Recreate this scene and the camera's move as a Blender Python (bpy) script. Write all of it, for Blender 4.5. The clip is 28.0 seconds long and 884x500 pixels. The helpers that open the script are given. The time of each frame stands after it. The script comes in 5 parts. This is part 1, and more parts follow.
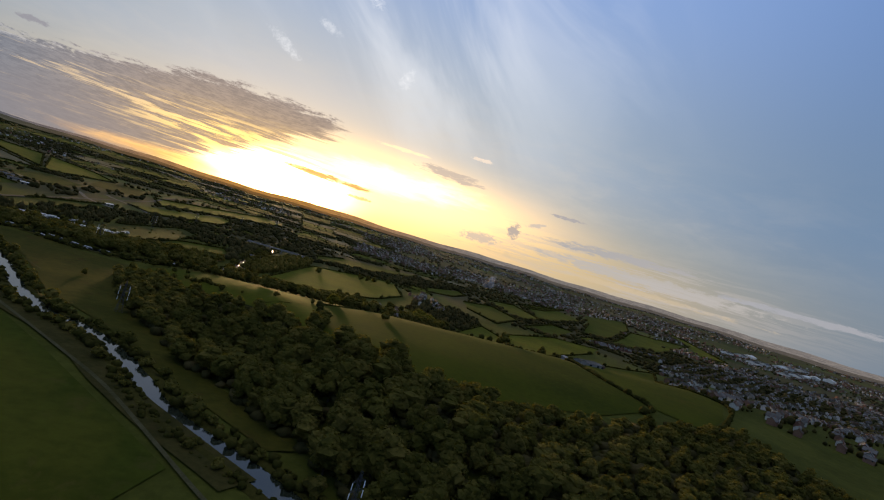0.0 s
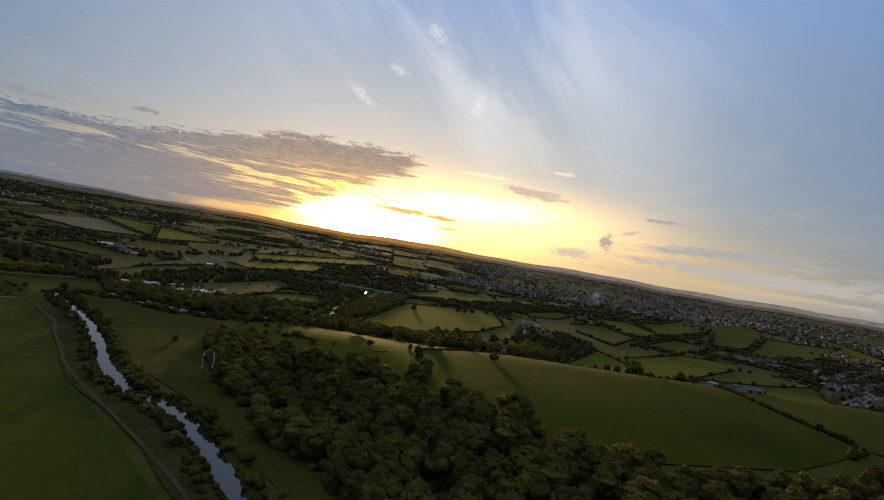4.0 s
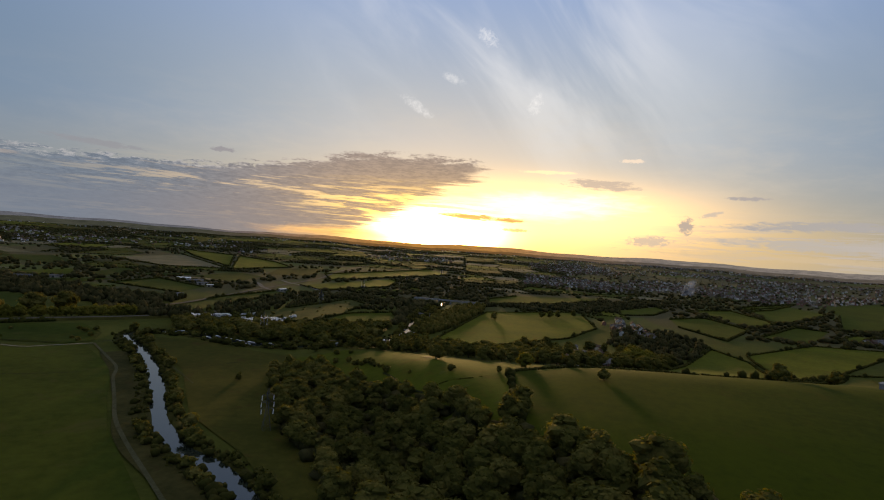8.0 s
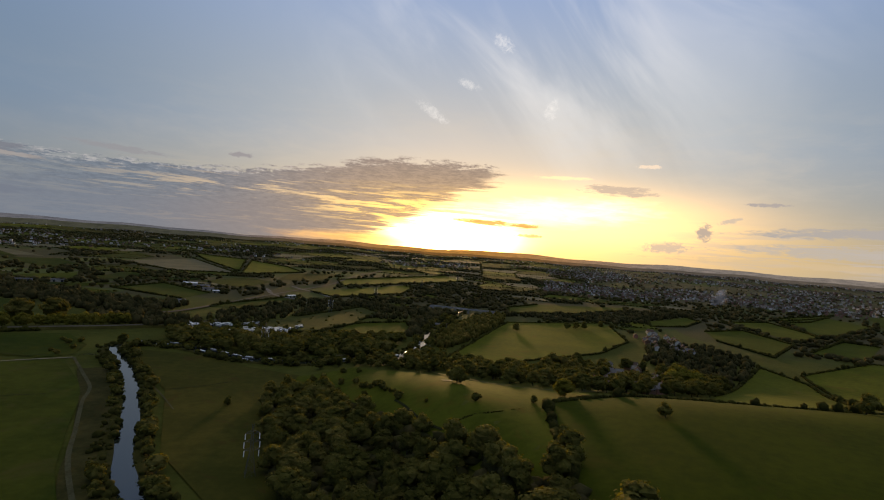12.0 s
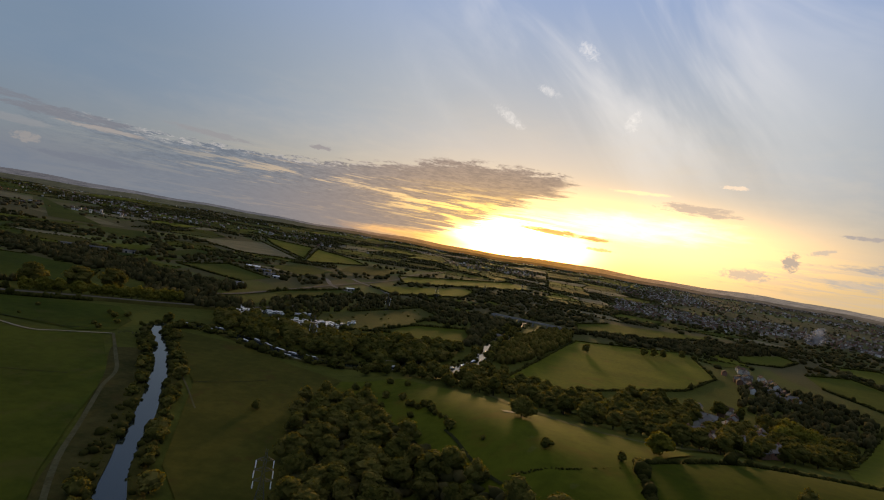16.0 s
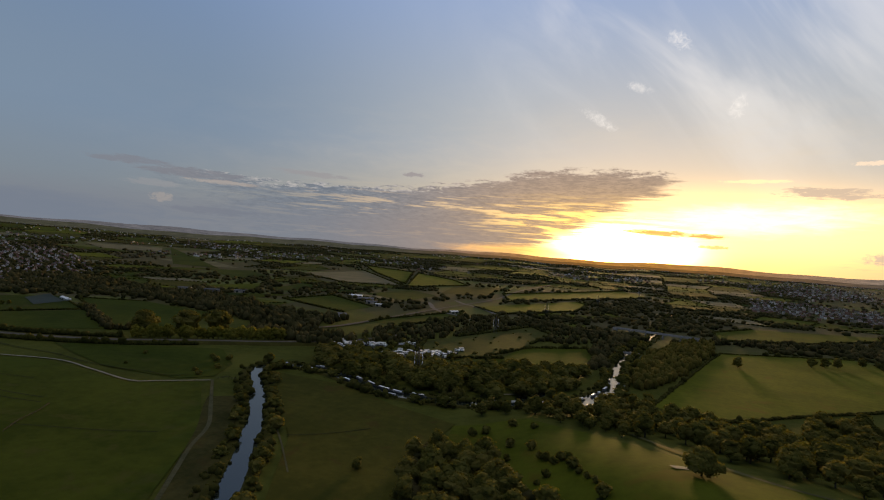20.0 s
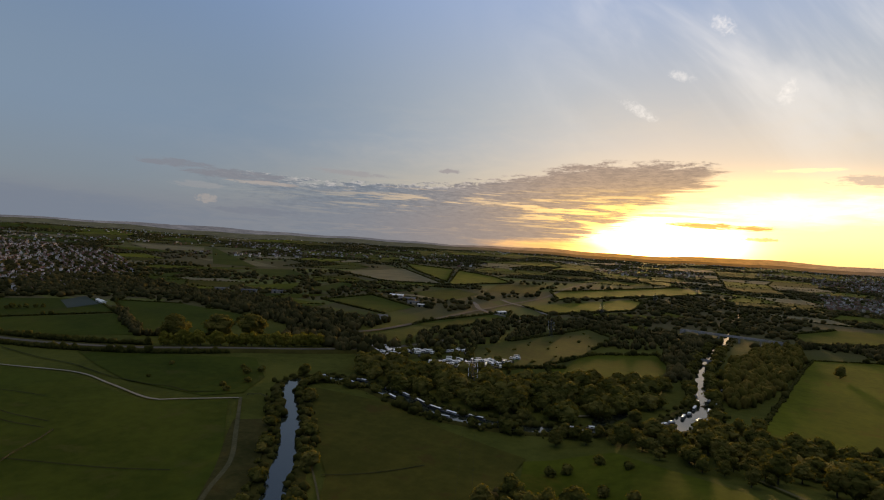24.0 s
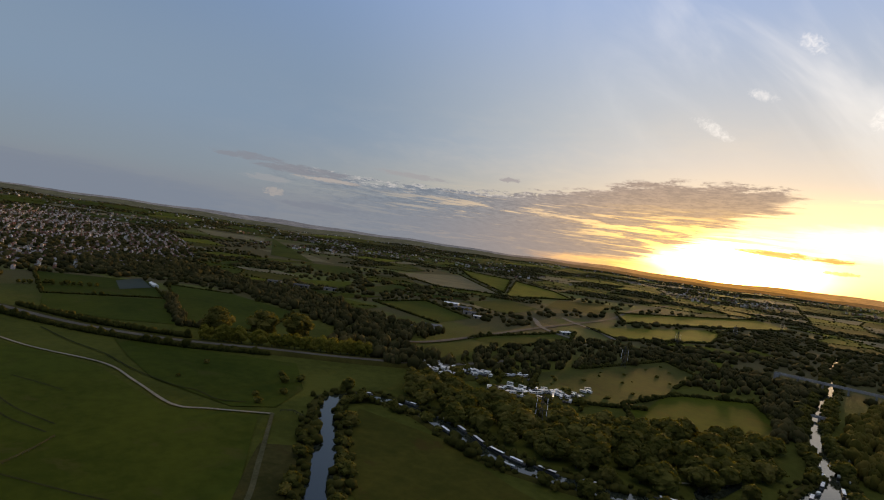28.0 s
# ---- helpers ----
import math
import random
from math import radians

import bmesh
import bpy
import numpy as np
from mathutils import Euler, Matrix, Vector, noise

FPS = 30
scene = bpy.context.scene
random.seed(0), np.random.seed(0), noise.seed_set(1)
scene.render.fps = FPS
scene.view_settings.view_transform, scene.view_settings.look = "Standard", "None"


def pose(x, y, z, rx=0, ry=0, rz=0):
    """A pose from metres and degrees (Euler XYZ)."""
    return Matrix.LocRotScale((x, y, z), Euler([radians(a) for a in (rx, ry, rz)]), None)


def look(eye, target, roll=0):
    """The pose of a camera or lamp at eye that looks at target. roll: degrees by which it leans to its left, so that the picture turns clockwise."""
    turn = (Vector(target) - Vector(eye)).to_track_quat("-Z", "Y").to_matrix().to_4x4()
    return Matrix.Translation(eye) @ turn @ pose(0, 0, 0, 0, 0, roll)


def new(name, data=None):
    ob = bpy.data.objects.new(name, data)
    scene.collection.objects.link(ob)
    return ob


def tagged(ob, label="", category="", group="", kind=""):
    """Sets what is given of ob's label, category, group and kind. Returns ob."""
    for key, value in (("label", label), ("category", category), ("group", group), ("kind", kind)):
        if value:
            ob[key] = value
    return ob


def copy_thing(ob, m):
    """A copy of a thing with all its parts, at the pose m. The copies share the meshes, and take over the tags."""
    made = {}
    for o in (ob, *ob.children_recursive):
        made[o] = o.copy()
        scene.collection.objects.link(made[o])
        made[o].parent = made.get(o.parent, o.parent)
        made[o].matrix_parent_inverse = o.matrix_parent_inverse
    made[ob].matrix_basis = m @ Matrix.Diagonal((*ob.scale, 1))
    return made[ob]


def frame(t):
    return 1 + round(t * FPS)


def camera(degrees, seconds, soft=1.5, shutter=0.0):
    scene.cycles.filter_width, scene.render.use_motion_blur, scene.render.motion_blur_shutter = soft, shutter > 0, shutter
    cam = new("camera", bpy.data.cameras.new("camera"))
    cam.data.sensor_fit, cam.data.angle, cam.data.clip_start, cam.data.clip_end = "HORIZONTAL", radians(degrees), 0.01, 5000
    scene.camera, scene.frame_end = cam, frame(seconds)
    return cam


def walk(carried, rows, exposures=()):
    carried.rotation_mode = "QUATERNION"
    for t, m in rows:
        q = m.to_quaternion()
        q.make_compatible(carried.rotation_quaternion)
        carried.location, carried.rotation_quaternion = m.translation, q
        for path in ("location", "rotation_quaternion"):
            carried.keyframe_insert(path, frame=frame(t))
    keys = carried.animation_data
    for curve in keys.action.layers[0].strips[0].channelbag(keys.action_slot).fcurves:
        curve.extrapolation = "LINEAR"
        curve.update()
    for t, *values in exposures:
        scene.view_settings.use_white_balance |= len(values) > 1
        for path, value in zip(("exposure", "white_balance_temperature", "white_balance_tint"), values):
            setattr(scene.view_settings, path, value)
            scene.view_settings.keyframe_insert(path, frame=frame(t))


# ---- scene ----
cam = camera(80.0, 28.0, 1.1)
PATH = [
    (0.0, pose(6.8, -5.4, 123.6, 89.29, -16.76, -16.77)),
    (0.5, pose(7.4, 3.2, 123.4, 89.99, -11.18, -14.66)),
    (1.0, pose(8.0, 11.9, 123.2, 89.62, -15.40, -12.98)),
    (1.5, pose(7.4, 22.4, 122.4, 90.12, -8.42, -10.76)),
    (2.0, pose(8.6, 29.3, 122.8, 90.16, -3.27, -10.62)),
    (2.5, pose(10.0, 37.0, 122.9, 90.18, -9.93, -10.21)),
    (3.0, pose(11.2, 45.1, 122.8, 90.03, -6.37, -8.77)),
    (3.5, pose(12.1, 53.8, 122.6, 89.74, -9.35, -7.99)),
    (5.5, pose(14.2, 89.6, 121.6, 89.80, -8.63, -4.13)),
    (6.0, pose(14.3, 98.5, 121.3, 89.46, -9.27, -3.13)),
    (6.5, pose(14.0, 107.2, 121.0, 89.59, -9.12, -1.33)),
    (7.0, pose(13.8, 115.6, 120.7, 90.07, -8.38, -0.80)),
    (7.5, pose(13.3, 123.7, 120.6, 89.81, -1.62, 1.20)),
    (8.0, pose(12.8, 131.9, 120.5, 89.41, -4.07, 0.87)),
    (8.5, pose(12.1, 139.8, 120.4, 90.02, -3.27, 1.60)),
    (9.0, pose(11.4, 147.7, 120.2, 89.74, -2.49, 1.83)),
    (9.5, pose(10.7, 155.5, 120.1, 89.80, -4.50, 1.30)),
    (10.0, pose(9.8, 163.2, 120.0, 89.99, -3.27, 1.90)),
    (10.5, pose(9.0, 170.9, 119.9, 90.03, -2.98, 2.15)),
    (11.0, pose(8.2, 178.6, 119.8, 89.65, -3.84, 1.93)),
    (11.5, pose(7.3, 186.1, 119.6, 89.66, -5.62, 2.64)),
    (12.0, pose(6.5, 193.7, 119.5, 89.88, -4.38, 2.48)),
    (12.5, pose(5.6, 201.2, 119.4, 89.94, -6.02, 3.79)),
    (14.5, pose(1.8, 231.1, 118.6, 90.11, -5.03, 6.19)),
    (15.0, pose(0.7, 238.7, 118.3, 90.15, -7.43, 7.21)),
    (15.5, pose(-0.6, 246.2, 118.0, 89.61, -6.57, 8.51)),
    (16.0, pose(-1.9, 253.9, 117.6, 89.37, -9.41, 9.60)),
    (16.5, pose(-3.6, 261.7, 117.1, 89.89, -9.41, 10.68)),
    (17.0, pose(-5.5, 269.8, 116.5, 89.75, -11.27, 11.95)),
    (17.5, pose(-7.9, 277.7, 115.9, 89.19, -10.83, 14.59)),
    (18.0, pose(-10.6, 285.5, 115.4, 89.38, -11.45, 15.87)),
    (18.5, pose(-13.4, 292.9, 115.1, 89.62, -10.79, 17.52)),
    (19.0, pose(-16.6, 300.1, 114.7, 89.41, -9.08, 19.01)),
    (19.5, pose(-19.8, 307.2, 114.5, 89.89, -4.82, 20.06)),
    (20.0, pose(-23.4, 314.3, 114.2, 90.01, -4.02, 20.32)),
    (20.5, pose(-27.4, 321.2, 114.0, 90.28, -3.54, 21.19)),
    (21.0, pose(-31.6, 328.2, 113.9, 90.36, -3.50, 21.30)),
    (21.5, pose(-35.9, 334.9, 113.6, 90.34, -2.99, 22.56)),
    (23.5, pose(-54.1, 360.7, 113.3, 89.53, -4.25, 24.02)),
    (24.0, pose(-58.8, 366.7, 113.3, 89.37, -3.27, 24.35)),
    (24.5, pose(-63.2, 372.6, 113.3, 89.41, -4.37, 25.25)),
    (25.0, pose(-67.8, 378.4, 113.3, 89.55, -5.00, 25.63)),
    (25.5, pose(-72.2, 384.0, 113.3, 89.16, -6.61, 26.63)),
    (26.0, pose(-76.6, 389.6, 113.2, 89.73, -5.91, 27.41)),
    (26.5, pose(-80.9, 395.4, 112.9, 89.45, -6.22, 27.68)),
    (27.0, pose(-85.7, 402.5, 113.0, 89.59, -5.48, 28.63)),
    (27.5, pose(-90.1, 408.6, 112.9, 89.75, -4.54, 28.91)),
    (28.0, pose(-94.7, 414.7, 112.9, 89.49, -7.60, 30.36)),
]
walk(cam, PATH, [(0.0, 0.58, 6750, 12.5), (8.0, 0.56, 7250, 13), (17.0, 0.58, 7600, 14), (25.0, 0.70, 7750, 14), (28.0, 0.78, 7750, 14)])

SUN_AZ, SUN_EL = -1.8, 1.9          # degrees, azimuth from +Y to the right


# ---------------------------------------------------------------- sky and sun
class Sheet:
    """Small wrapper that builds node arithmetic."""

    def __init__(self, tree):
        self.t = tree

    def put(self, kind):
        return self.t.nodes.new(kind)

    def wire(self, value, socket):
        if isinstance(value, (int, float)):
            socket.default_value = value
        elif isinstance(value, tuple):
            socket.default_value = value if len(value) == len(socket.default_value) else (*value, 1.0)
        else:
            self.t.links.new(value, socket)

    def m(self, op, a, b=0.0, c=0.0, clamp=False):
        n = self.put("ShaderNodeMath")
        n.operation, n.use_clamp = op, clamp
        for s, v in zip(n.inputs, (a, b, c)):
            self.wire(v, s)
        return n.outputs[0]

    def ramp(self, v, lo, hi):
        n = self.put("ShaderNodeMapRange")
        n.interpolation_type = "SMOOTHSTEP"
        for i, x in enumerate((v, lo, hi, 0.0, 1.0)):
            self.wire(x, n.inputs[i])
        return n.outputs[0]

    def mix(self, fac, a, b, blend="MIX"):
        n = self.put("ShaderNodeMix")
        n.data_type, n.blend_type, n.clamp_factor = "RGBA", blend, True
        self.wire(fac, n.inputs[0])
        self.wire(a, n.inputs[6])
        self.wire(b, n.inputs[7])
        return n.outputs[2]

    def noise(self, vec, scale, detail=4.0, rough=0.55, warp=0.0):
        n = self.put("ShaderNodeTexNoise")
        self.wire(vec, n.inputs["Vector"])
        n.inputs["Scale"].default_value = scale
        n.inputs["Detail"].default_value = detail
        n.inputs["Roughness"].default_value = rough
        n.inputs["Distortion"].default_value = warp
        return n.outputs[0]

    def vec(self, x, y, z=0.0):
        n = self.put("ShaderNodeCombineXYZ")
        for s, v in zip(n.inputs, (x, y, z)):
            self.wire(v, s)
        return n.outputs[0]


def build_sky():
    world = bpy.data.worlds.new("evening_sky")
    scene.world = world
    world.use_nodes = True
    world.node_tree.nodes.clear()
    s = Sheet(world.node_tree)
    m, ramp = s.m, s.ramp
    way = s.put("ShaderNodeTexCoord").outputs["Generated"]
    sep = s.put("ShaderNodeSeparateXYZ")
    s.wire(way, sep.inputs[0])
    x, y, z = sep.outputs
    deg = 57.29578
    az = m("MULTIPLY", m("ARCTAN2", x, y), deg)
    el = m("MULTIPLY", m("ARCSINE", z), deg)
    up = m("MAXIMUM", el, 0.0)

    sky = s.put("ShaderNodeTexSky")
    sky.sky_type, sky.sun_disc = "NISHITA", False
    sky.sun_elevation, sky.sun_rotation = radians(SUN_EL), radians(SUN_AZ)
    sky.air_density, sky.dust_density, sky.ozone_density = 1.0, 1.5, 2.0
    clear = s.mix(1.0, sky.outputs[0], (0.10, 0.10, 0.10), "MULTIPLY")

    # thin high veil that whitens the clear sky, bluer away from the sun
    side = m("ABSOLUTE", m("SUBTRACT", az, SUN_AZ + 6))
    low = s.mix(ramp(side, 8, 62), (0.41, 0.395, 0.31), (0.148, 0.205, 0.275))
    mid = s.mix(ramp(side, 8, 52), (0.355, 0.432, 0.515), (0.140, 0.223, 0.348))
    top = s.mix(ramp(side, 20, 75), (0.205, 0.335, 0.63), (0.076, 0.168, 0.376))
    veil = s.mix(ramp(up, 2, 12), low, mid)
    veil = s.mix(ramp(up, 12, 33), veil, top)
    # unseen overhead sky, made brighter to add fill light on the ground
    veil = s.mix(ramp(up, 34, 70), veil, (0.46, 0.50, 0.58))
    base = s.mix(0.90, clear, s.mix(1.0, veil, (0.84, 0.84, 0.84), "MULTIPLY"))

    # glow round the sun
    def bell(a0, e0, wa, we, power=1.0):
        da = m("DIVIDE", m("SUBTRACT", az, a0), wa)
        de = m("DIVIDE", m("SUBTRACT", el, e0), we)
        r = m("ADD", m("MULTIPLY", da, da), m("MULTIPLY", de, de))
        return m("EXPONENT", m("MULTIPLY", m("POWER", r, power), -1.0))

    base = s.mix(m("MULTIPLY", bell(4, 3, 20, 8), 0.46), base, (1.02, 0.76, 0.42))
    base = s.mix(m("MULTIPLY", bell(3, 0.4, 19, 2.4), 0.62), base, (1.6, 0.82, 0.17))

    fine = s.vec(m("MULTIPLY", az, 0.30), m("MULTIPLY", el, 1.0), 3.0)
    n1 = s.noise(fine, 0.55, 6, 0.62, 0.3)
    n4 = s.noise(s.vec(m("MULTIPLY", az, 0.30), m("MULTIPLY", el, 1.5), 2.0), 1.0, 7, 0.66, 0.6)

    n5 = s.noise(s.vec(m("MULTIPLY", az, 0.55), m("MULTIPLY", el, 2.6), 7.0), 2.2, 6, 0.7, 0.4)

    # high streaks of cirrus
    cir = s.noise(s.vec(m("ADD", m("MULTIPLY", az, 0.62), m("MULTIPLY", el, 0.62)), m("MULTIPLY", m("SUBTRACT", el, az), 0.17), 1.0), 0.125, 5, 0.56, 0.7)
    cir = m("MULTIPLY", ramp(cir, 0.42, 0.72), m("MULTIPLY", bell(8, 22, 20, 13, 1.3), 0.40))
    base = s.mix(cir, base, (0.70, 0.73, 0.76))
    veil2 = m("MULTIPLY", m("MULTIPLY", ramp(n1, 0.35, 0.8), bell(8, 9, 34, 5)), 0.38)
    base = s.mix(veil2, base, (0.50, 0.46, 0.39))
    base = s.mix(m("MULTIPLY", bell(29, 1.4, 15, 2.6), 0.60), base, (0.43, 0.335, 0.175))

    n6 = m("ADD", m("MULTIPLY", n4, 0.84), m("MULTIPLY", n5, 0.16))

    # a cloud as a ragged patch: centre, half sizes, raggedness, slope
    def patch(a0, e0, wa, we, rag, slope, soft, tex):
        da = m("SUBTRACT", az, a0)
        de = m("SUBTRACT", m("SUBTRACT", el, e0), m("MULTIPLY", da, slope))
        qa, qe = m("DIVIDE", da, wa), m("DIVIDE", de, we)
        r = m("ADD", m("MULTIPLY", qa, qa), m("MULTIPLY", qe, qe))
        body = m("ADD", m("SUBTRACT", 1.0, r), m("MULTIPLY", m("SUBTRACT", tex, 0.5), 3.2 * rag))
        return ramp(body, 0.0, soft)

    # the sun's burning core, behind the clouds
    base = s.mix(m("MULTIPLY", bell(7, 4.0, 17, 3.2, 1.3), 0.95), base, (1.65, 1.05, 0.46))
    core = m("MAXIMUM", patch(-1.4, 1.7, 8.0, 2.3, 0.35, 0.0, 1.4, n4), patch(8.5, 4.7, 13.0, 2.0, 0.45, 0.06, 1.6, n4))
    base = s.mix(core, base, (2.7, 1.85, 1.0))
    base = s.mix(m("MULTIPLY", bell(-1.5, 1.4, 4.6, 1.6), 0.95), base, (30.0, 15.5, 6.0))

    # long grey bank: a humped top edge, an underside that climbs towards the sun, streaks of gold below it
    near_sun = bell(0, 3, 15, 5)
    hump = m("DIVIDE", m("SUBTRACT", az, -4.0), 15.0)
    hump = m("EXPONENT", m("MULTIPLY", m("MULTIPLY", hump, hump), -1.0))
    n8 = s.noise(s.vec(m("MULTIPLY", az, 1.5), m("MULTIPLY", el, 2.4), 6.0), 1.0, 7, 0.66, 0.3)
    n9 = s.noise(s.vec(m("MULTIPLY", az, 0.11), m("MULTIPLY", el, 1.7), 11.0), 1.4, 7, 0.66, 0.35)
    crown = m("ADD", m("MULTIPLY", hump, 3.5), 6.2)
    crown = m("ADD", crown, m("ADD", m("MULTIPLY", m("SUBTRACT", n8, 0.5), 1.5), m("MULTIPLY", m("SUBTRACT", n4, 0.5), 3.4)))
    under = m("SUBTRACT", m("MULTIPLY", ramp(az, -18.0, 4.0), 8.2), 1.6)
    under = m("ADD", under, m("MULTIPLY", m("SUBTRACT", n9, 0.5), 5.5))
    depth = m("SUBTRACT", crown, el)
    lift = m("SUBTRACT", el, under)
    east_end = m("ADD", m("SUBTRACT", 4.0, az), m("MULTIPLY", m("SUBTRACT", n6, 0.5), 14.0))
    west_end = m("ADD", m("ADD", az, 52.0), m("MULTIPLY", m("SUBTRACT", n4, 0.5), 30.0))
    bank = m("MULTIPLY", ramp(depth, 0.0, 0.55), ramp(lift, -0.2, 1.1))
    bank = m("MULTIPLY", bank, m("MULTIPLY", ramp(east_end, 0.0, 3.5), ramp(west_end, 0.0, 16.0)))
    tears = m("MULTIPLY", m("MULTIPLY", ramp(n9, 0.53, 0.62), m("SUBTRACT", 1.0, ramp(el, 4.0, 7.0))), m("SUBTRACT", 1.0, m("MULTIPLY", near_sun, 0.5)))
    bank = m("MULTIPLY", bank, m("SUBTRACT", 1.0, m("MULTIPLY", tears, 0.62)))
    shade = s.mix(ramp(az, -34, -8), (0.105, 0.140, 0.192), (0.200, 0.176, 0.174))
    shade = s.mix(near_sun, shade, (0.36, 0.255, 0.15))
    shade = s.mix(m("MULTIPLY", ramp(n5, 0.36, 0.62), 0.55), s.mix(1.0, shade, (0.84, 0.84, 0.86), "MULTIPLY"), s.mix(1.0, shade, (1.42, 1.38, 1.32), "MULTIPLY"))
    base = s.mix(m("MULTIPLY", bank, 0.94), base, shade)
    silver = m("MULTIPLY", m("MULTIPLY", bank, m("SUBTRACT", 1.0, ramp(depth, 0.15, 0.9))), ramp(n5, 0.44, 0.60))
    base = s.mix(m("MULTIPLY", silver, 0.75), base, s.mix(near_sun, (0.46, 0.46, 0.47), (1.05, 0.80, 0.46)))
    peach = m("MULTIPLY", m("MULTIPLY", ramp(n9, 0.52, 0.62), bell(-18, 4.6, 13, 1.5)), 0.55)
    base = s.mix(peach, base, (0.62, 0.46, 0.28))
    gold = m("MULTIPLY", m("MULTIPLY", ramp(n9, 0.47, 0.58), bell(-5, 3.5, 8.5, 1.9)), 0.95)
    base = s.mix(gold, base, (1.40, 0.90, 0.24))
    low_veil = m("MULTIPLY", m("MULTIPLY", ramp(m("SUBTRACT", -13.0, az), -7, 10), m("SUBTRACT", 1.0, ramp(el, 2.0, 5.0))), 0.72)
    base = s.mix(low_veil, base, s.mix(ramp(az, -40, -14), (0.122, 0.150, 0.200), (0.215, 0.188, 0.182)))
    glowband = m("MULTIPLY", patch(-9, 0.5, 13, 0.9, 0.3, 0.0, 1.7, n4), 0.8)
    base = s.mix(glowband, base, (1.45, 0.74, 0.13))

    n10 = s.noise(s.vec(m("MULTIPLY", az, 0.55), m("MULTIPLY", el, 2.4), 15.0), 1.0, 7, 0.70, 0.4)
    bars = m("MULTIPLY", m("MULTIPLY", ramp(n9, 0.46, 0.57), bell(36, 2.0, 13, 2.0)), 0.85)
    base = s.mix(bars, base, (0.36, 0.34, 0.33))

    # dark far cloud on the other side, with a lit puff over it
    far_bank = m("MULTIPLY", patch(-68, 1.4, 25, 2.4, 0.35, -0.02, 0.9, n4), 0.9)
    base = s.mix(far_bank, base, (0.105, 0.140, 0.200))
    for a0, e0, wa, we, sl, op, col in (
            (-45.8, 5.8, 6.2, 0.55, -0.015, 0.8, (0.125, 0.143, 0.185)),
            (-51.5, 6.4, 4.0, 0.42, 0.0, 0.7, (0.125, 0.145, 0.190)),
            (-34.5, 7.0, 4.2, 0.35, -0.03, 0.6, (0.19, 0.20, 0.235)),
            (-24.0, 7.9, 1.3, 0.3, 0.0, 0.8, (0.20, 0.20, 0.23)),
            (-48.6, 3.2, 1.1, 0.5, 0.0, 0.32, (0.32, 0.29, 0.27)),
            (-43.0, 5.2, 4.0, 0.25, 0.0, 0.4, (0.36, 0.32, 0.29)),
            (-49.5, 4.5, 3.0, 0.4, 0.0, 0.16, (0.30, 0.28, 0.29)),
            (-44.0, 2.3, 5.0, 0.45, 0.0, 0.7, (0.110, 0.135, 0.185)),
            (3.0, 3.2, 6.0, 0.33, -0.03, 0.95, (0.55, 0.30, 0.08)),
            (6.8, 2.1, 1.8, 0.2, 0.0, 0.8, (0.60, 0.38, 0.14)),
            (15.8, 7.3, 4.2, 0.62, -0.04, 0.85, (0.40, 0.34, 0.29)),
            (10.0, 8.4, 3.5, 0.22, 0.0, 0.7, (0.90, 0.72, 0.42)),
            (18.5, 9.8, 1.4, 0.25, 0.0, 0.7, (0.70, 0.58, 0.46)),
            (23.8, 3.5, 0.85, 1.0, 0.0, 0.95, (0.33, 0.29, 0.26)),
            (26.0, 4.7, 1.2, 0.3, 0.3, 0.8, (0.40, 0.36, 0.32)),
            (29.0, 6.3, 2.0, 0.22, 0.0, 0.9, (0.28, 0.27, 0.28)),
            (20.5, 1.8, 2.4, 0.65, 0.02, 0.8, (0.42, 0.36, 0.30)),
            (35.0, 3.9, 8.5, 0.55, 0.03, 0.9, (0.28, 0.28, 0.29)),
            (38.0, 2.2, 13.0, 0.75, 0.0, 0.8, (0.33, 0.32, 0.31)),
            (52.0, 2.9, 9.0, 0.35, 0.0, 0.8, (0.27, 0.28, 0.31)),
            (33.0, 0.9, 16.0, 0.35, 0.0, 0.5, (0.44, 0.36, 0.25))):
        base = s.mix(m("MULTIPLY", patch(a0, e0, wa, we, 1.15, sl, 0.8, n8 if wa < 2.5 else n10), op), base, col)

    # small torn white wisps high up
    n7 = s.noise(s.vec(m("MULTIPLY", az, 1.1), m("MULTIPLY", el, 1.3), 4.0), 1.3, 7, 0.72, 1.2)
    for a0, e0, wa, we, sl in ((8.1, 15.2, 0.9, 1.2, 0.6), (2.6, 21.6, 1.4, 0.9, -0.4), (-4.6, 14.4, 2.0, 0.7, -0.5), (-1.0, 17.5, 1.6, 0.5, -0.3)):
        base = s.mix(m("MULTIPLY", patch(a0, e0, wa, we, 1.3, sl, 1.6, n7), 0.30), base, (0.80, 0.82, 0.84))

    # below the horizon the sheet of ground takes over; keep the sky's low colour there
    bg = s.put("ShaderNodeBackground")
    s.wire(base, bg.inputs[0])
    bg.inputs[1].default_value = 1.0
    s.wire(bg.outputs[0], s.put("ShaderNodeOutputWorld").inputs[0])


build_sky()
sun = new("sun", bpy.data.lights.new("sun", "SUN"))
sun.data.energy, sun.data.angle, sun.data.color = 5.0, radians(9.0), (1.0, 0.66, 0.27)
sun_dir = Vector((math.sin(radians(SUN_AZ)) * math.cos(radians(SUN_EL)), math.cos(radians(SUN_AZ)) * math.cos(radians(SUN_EL)), math.sin(radians(SUN_EL))))
sun.matrix_world = look(sun_dir * 900 + Vector((0, 0, 60)), (0, 0, 60))


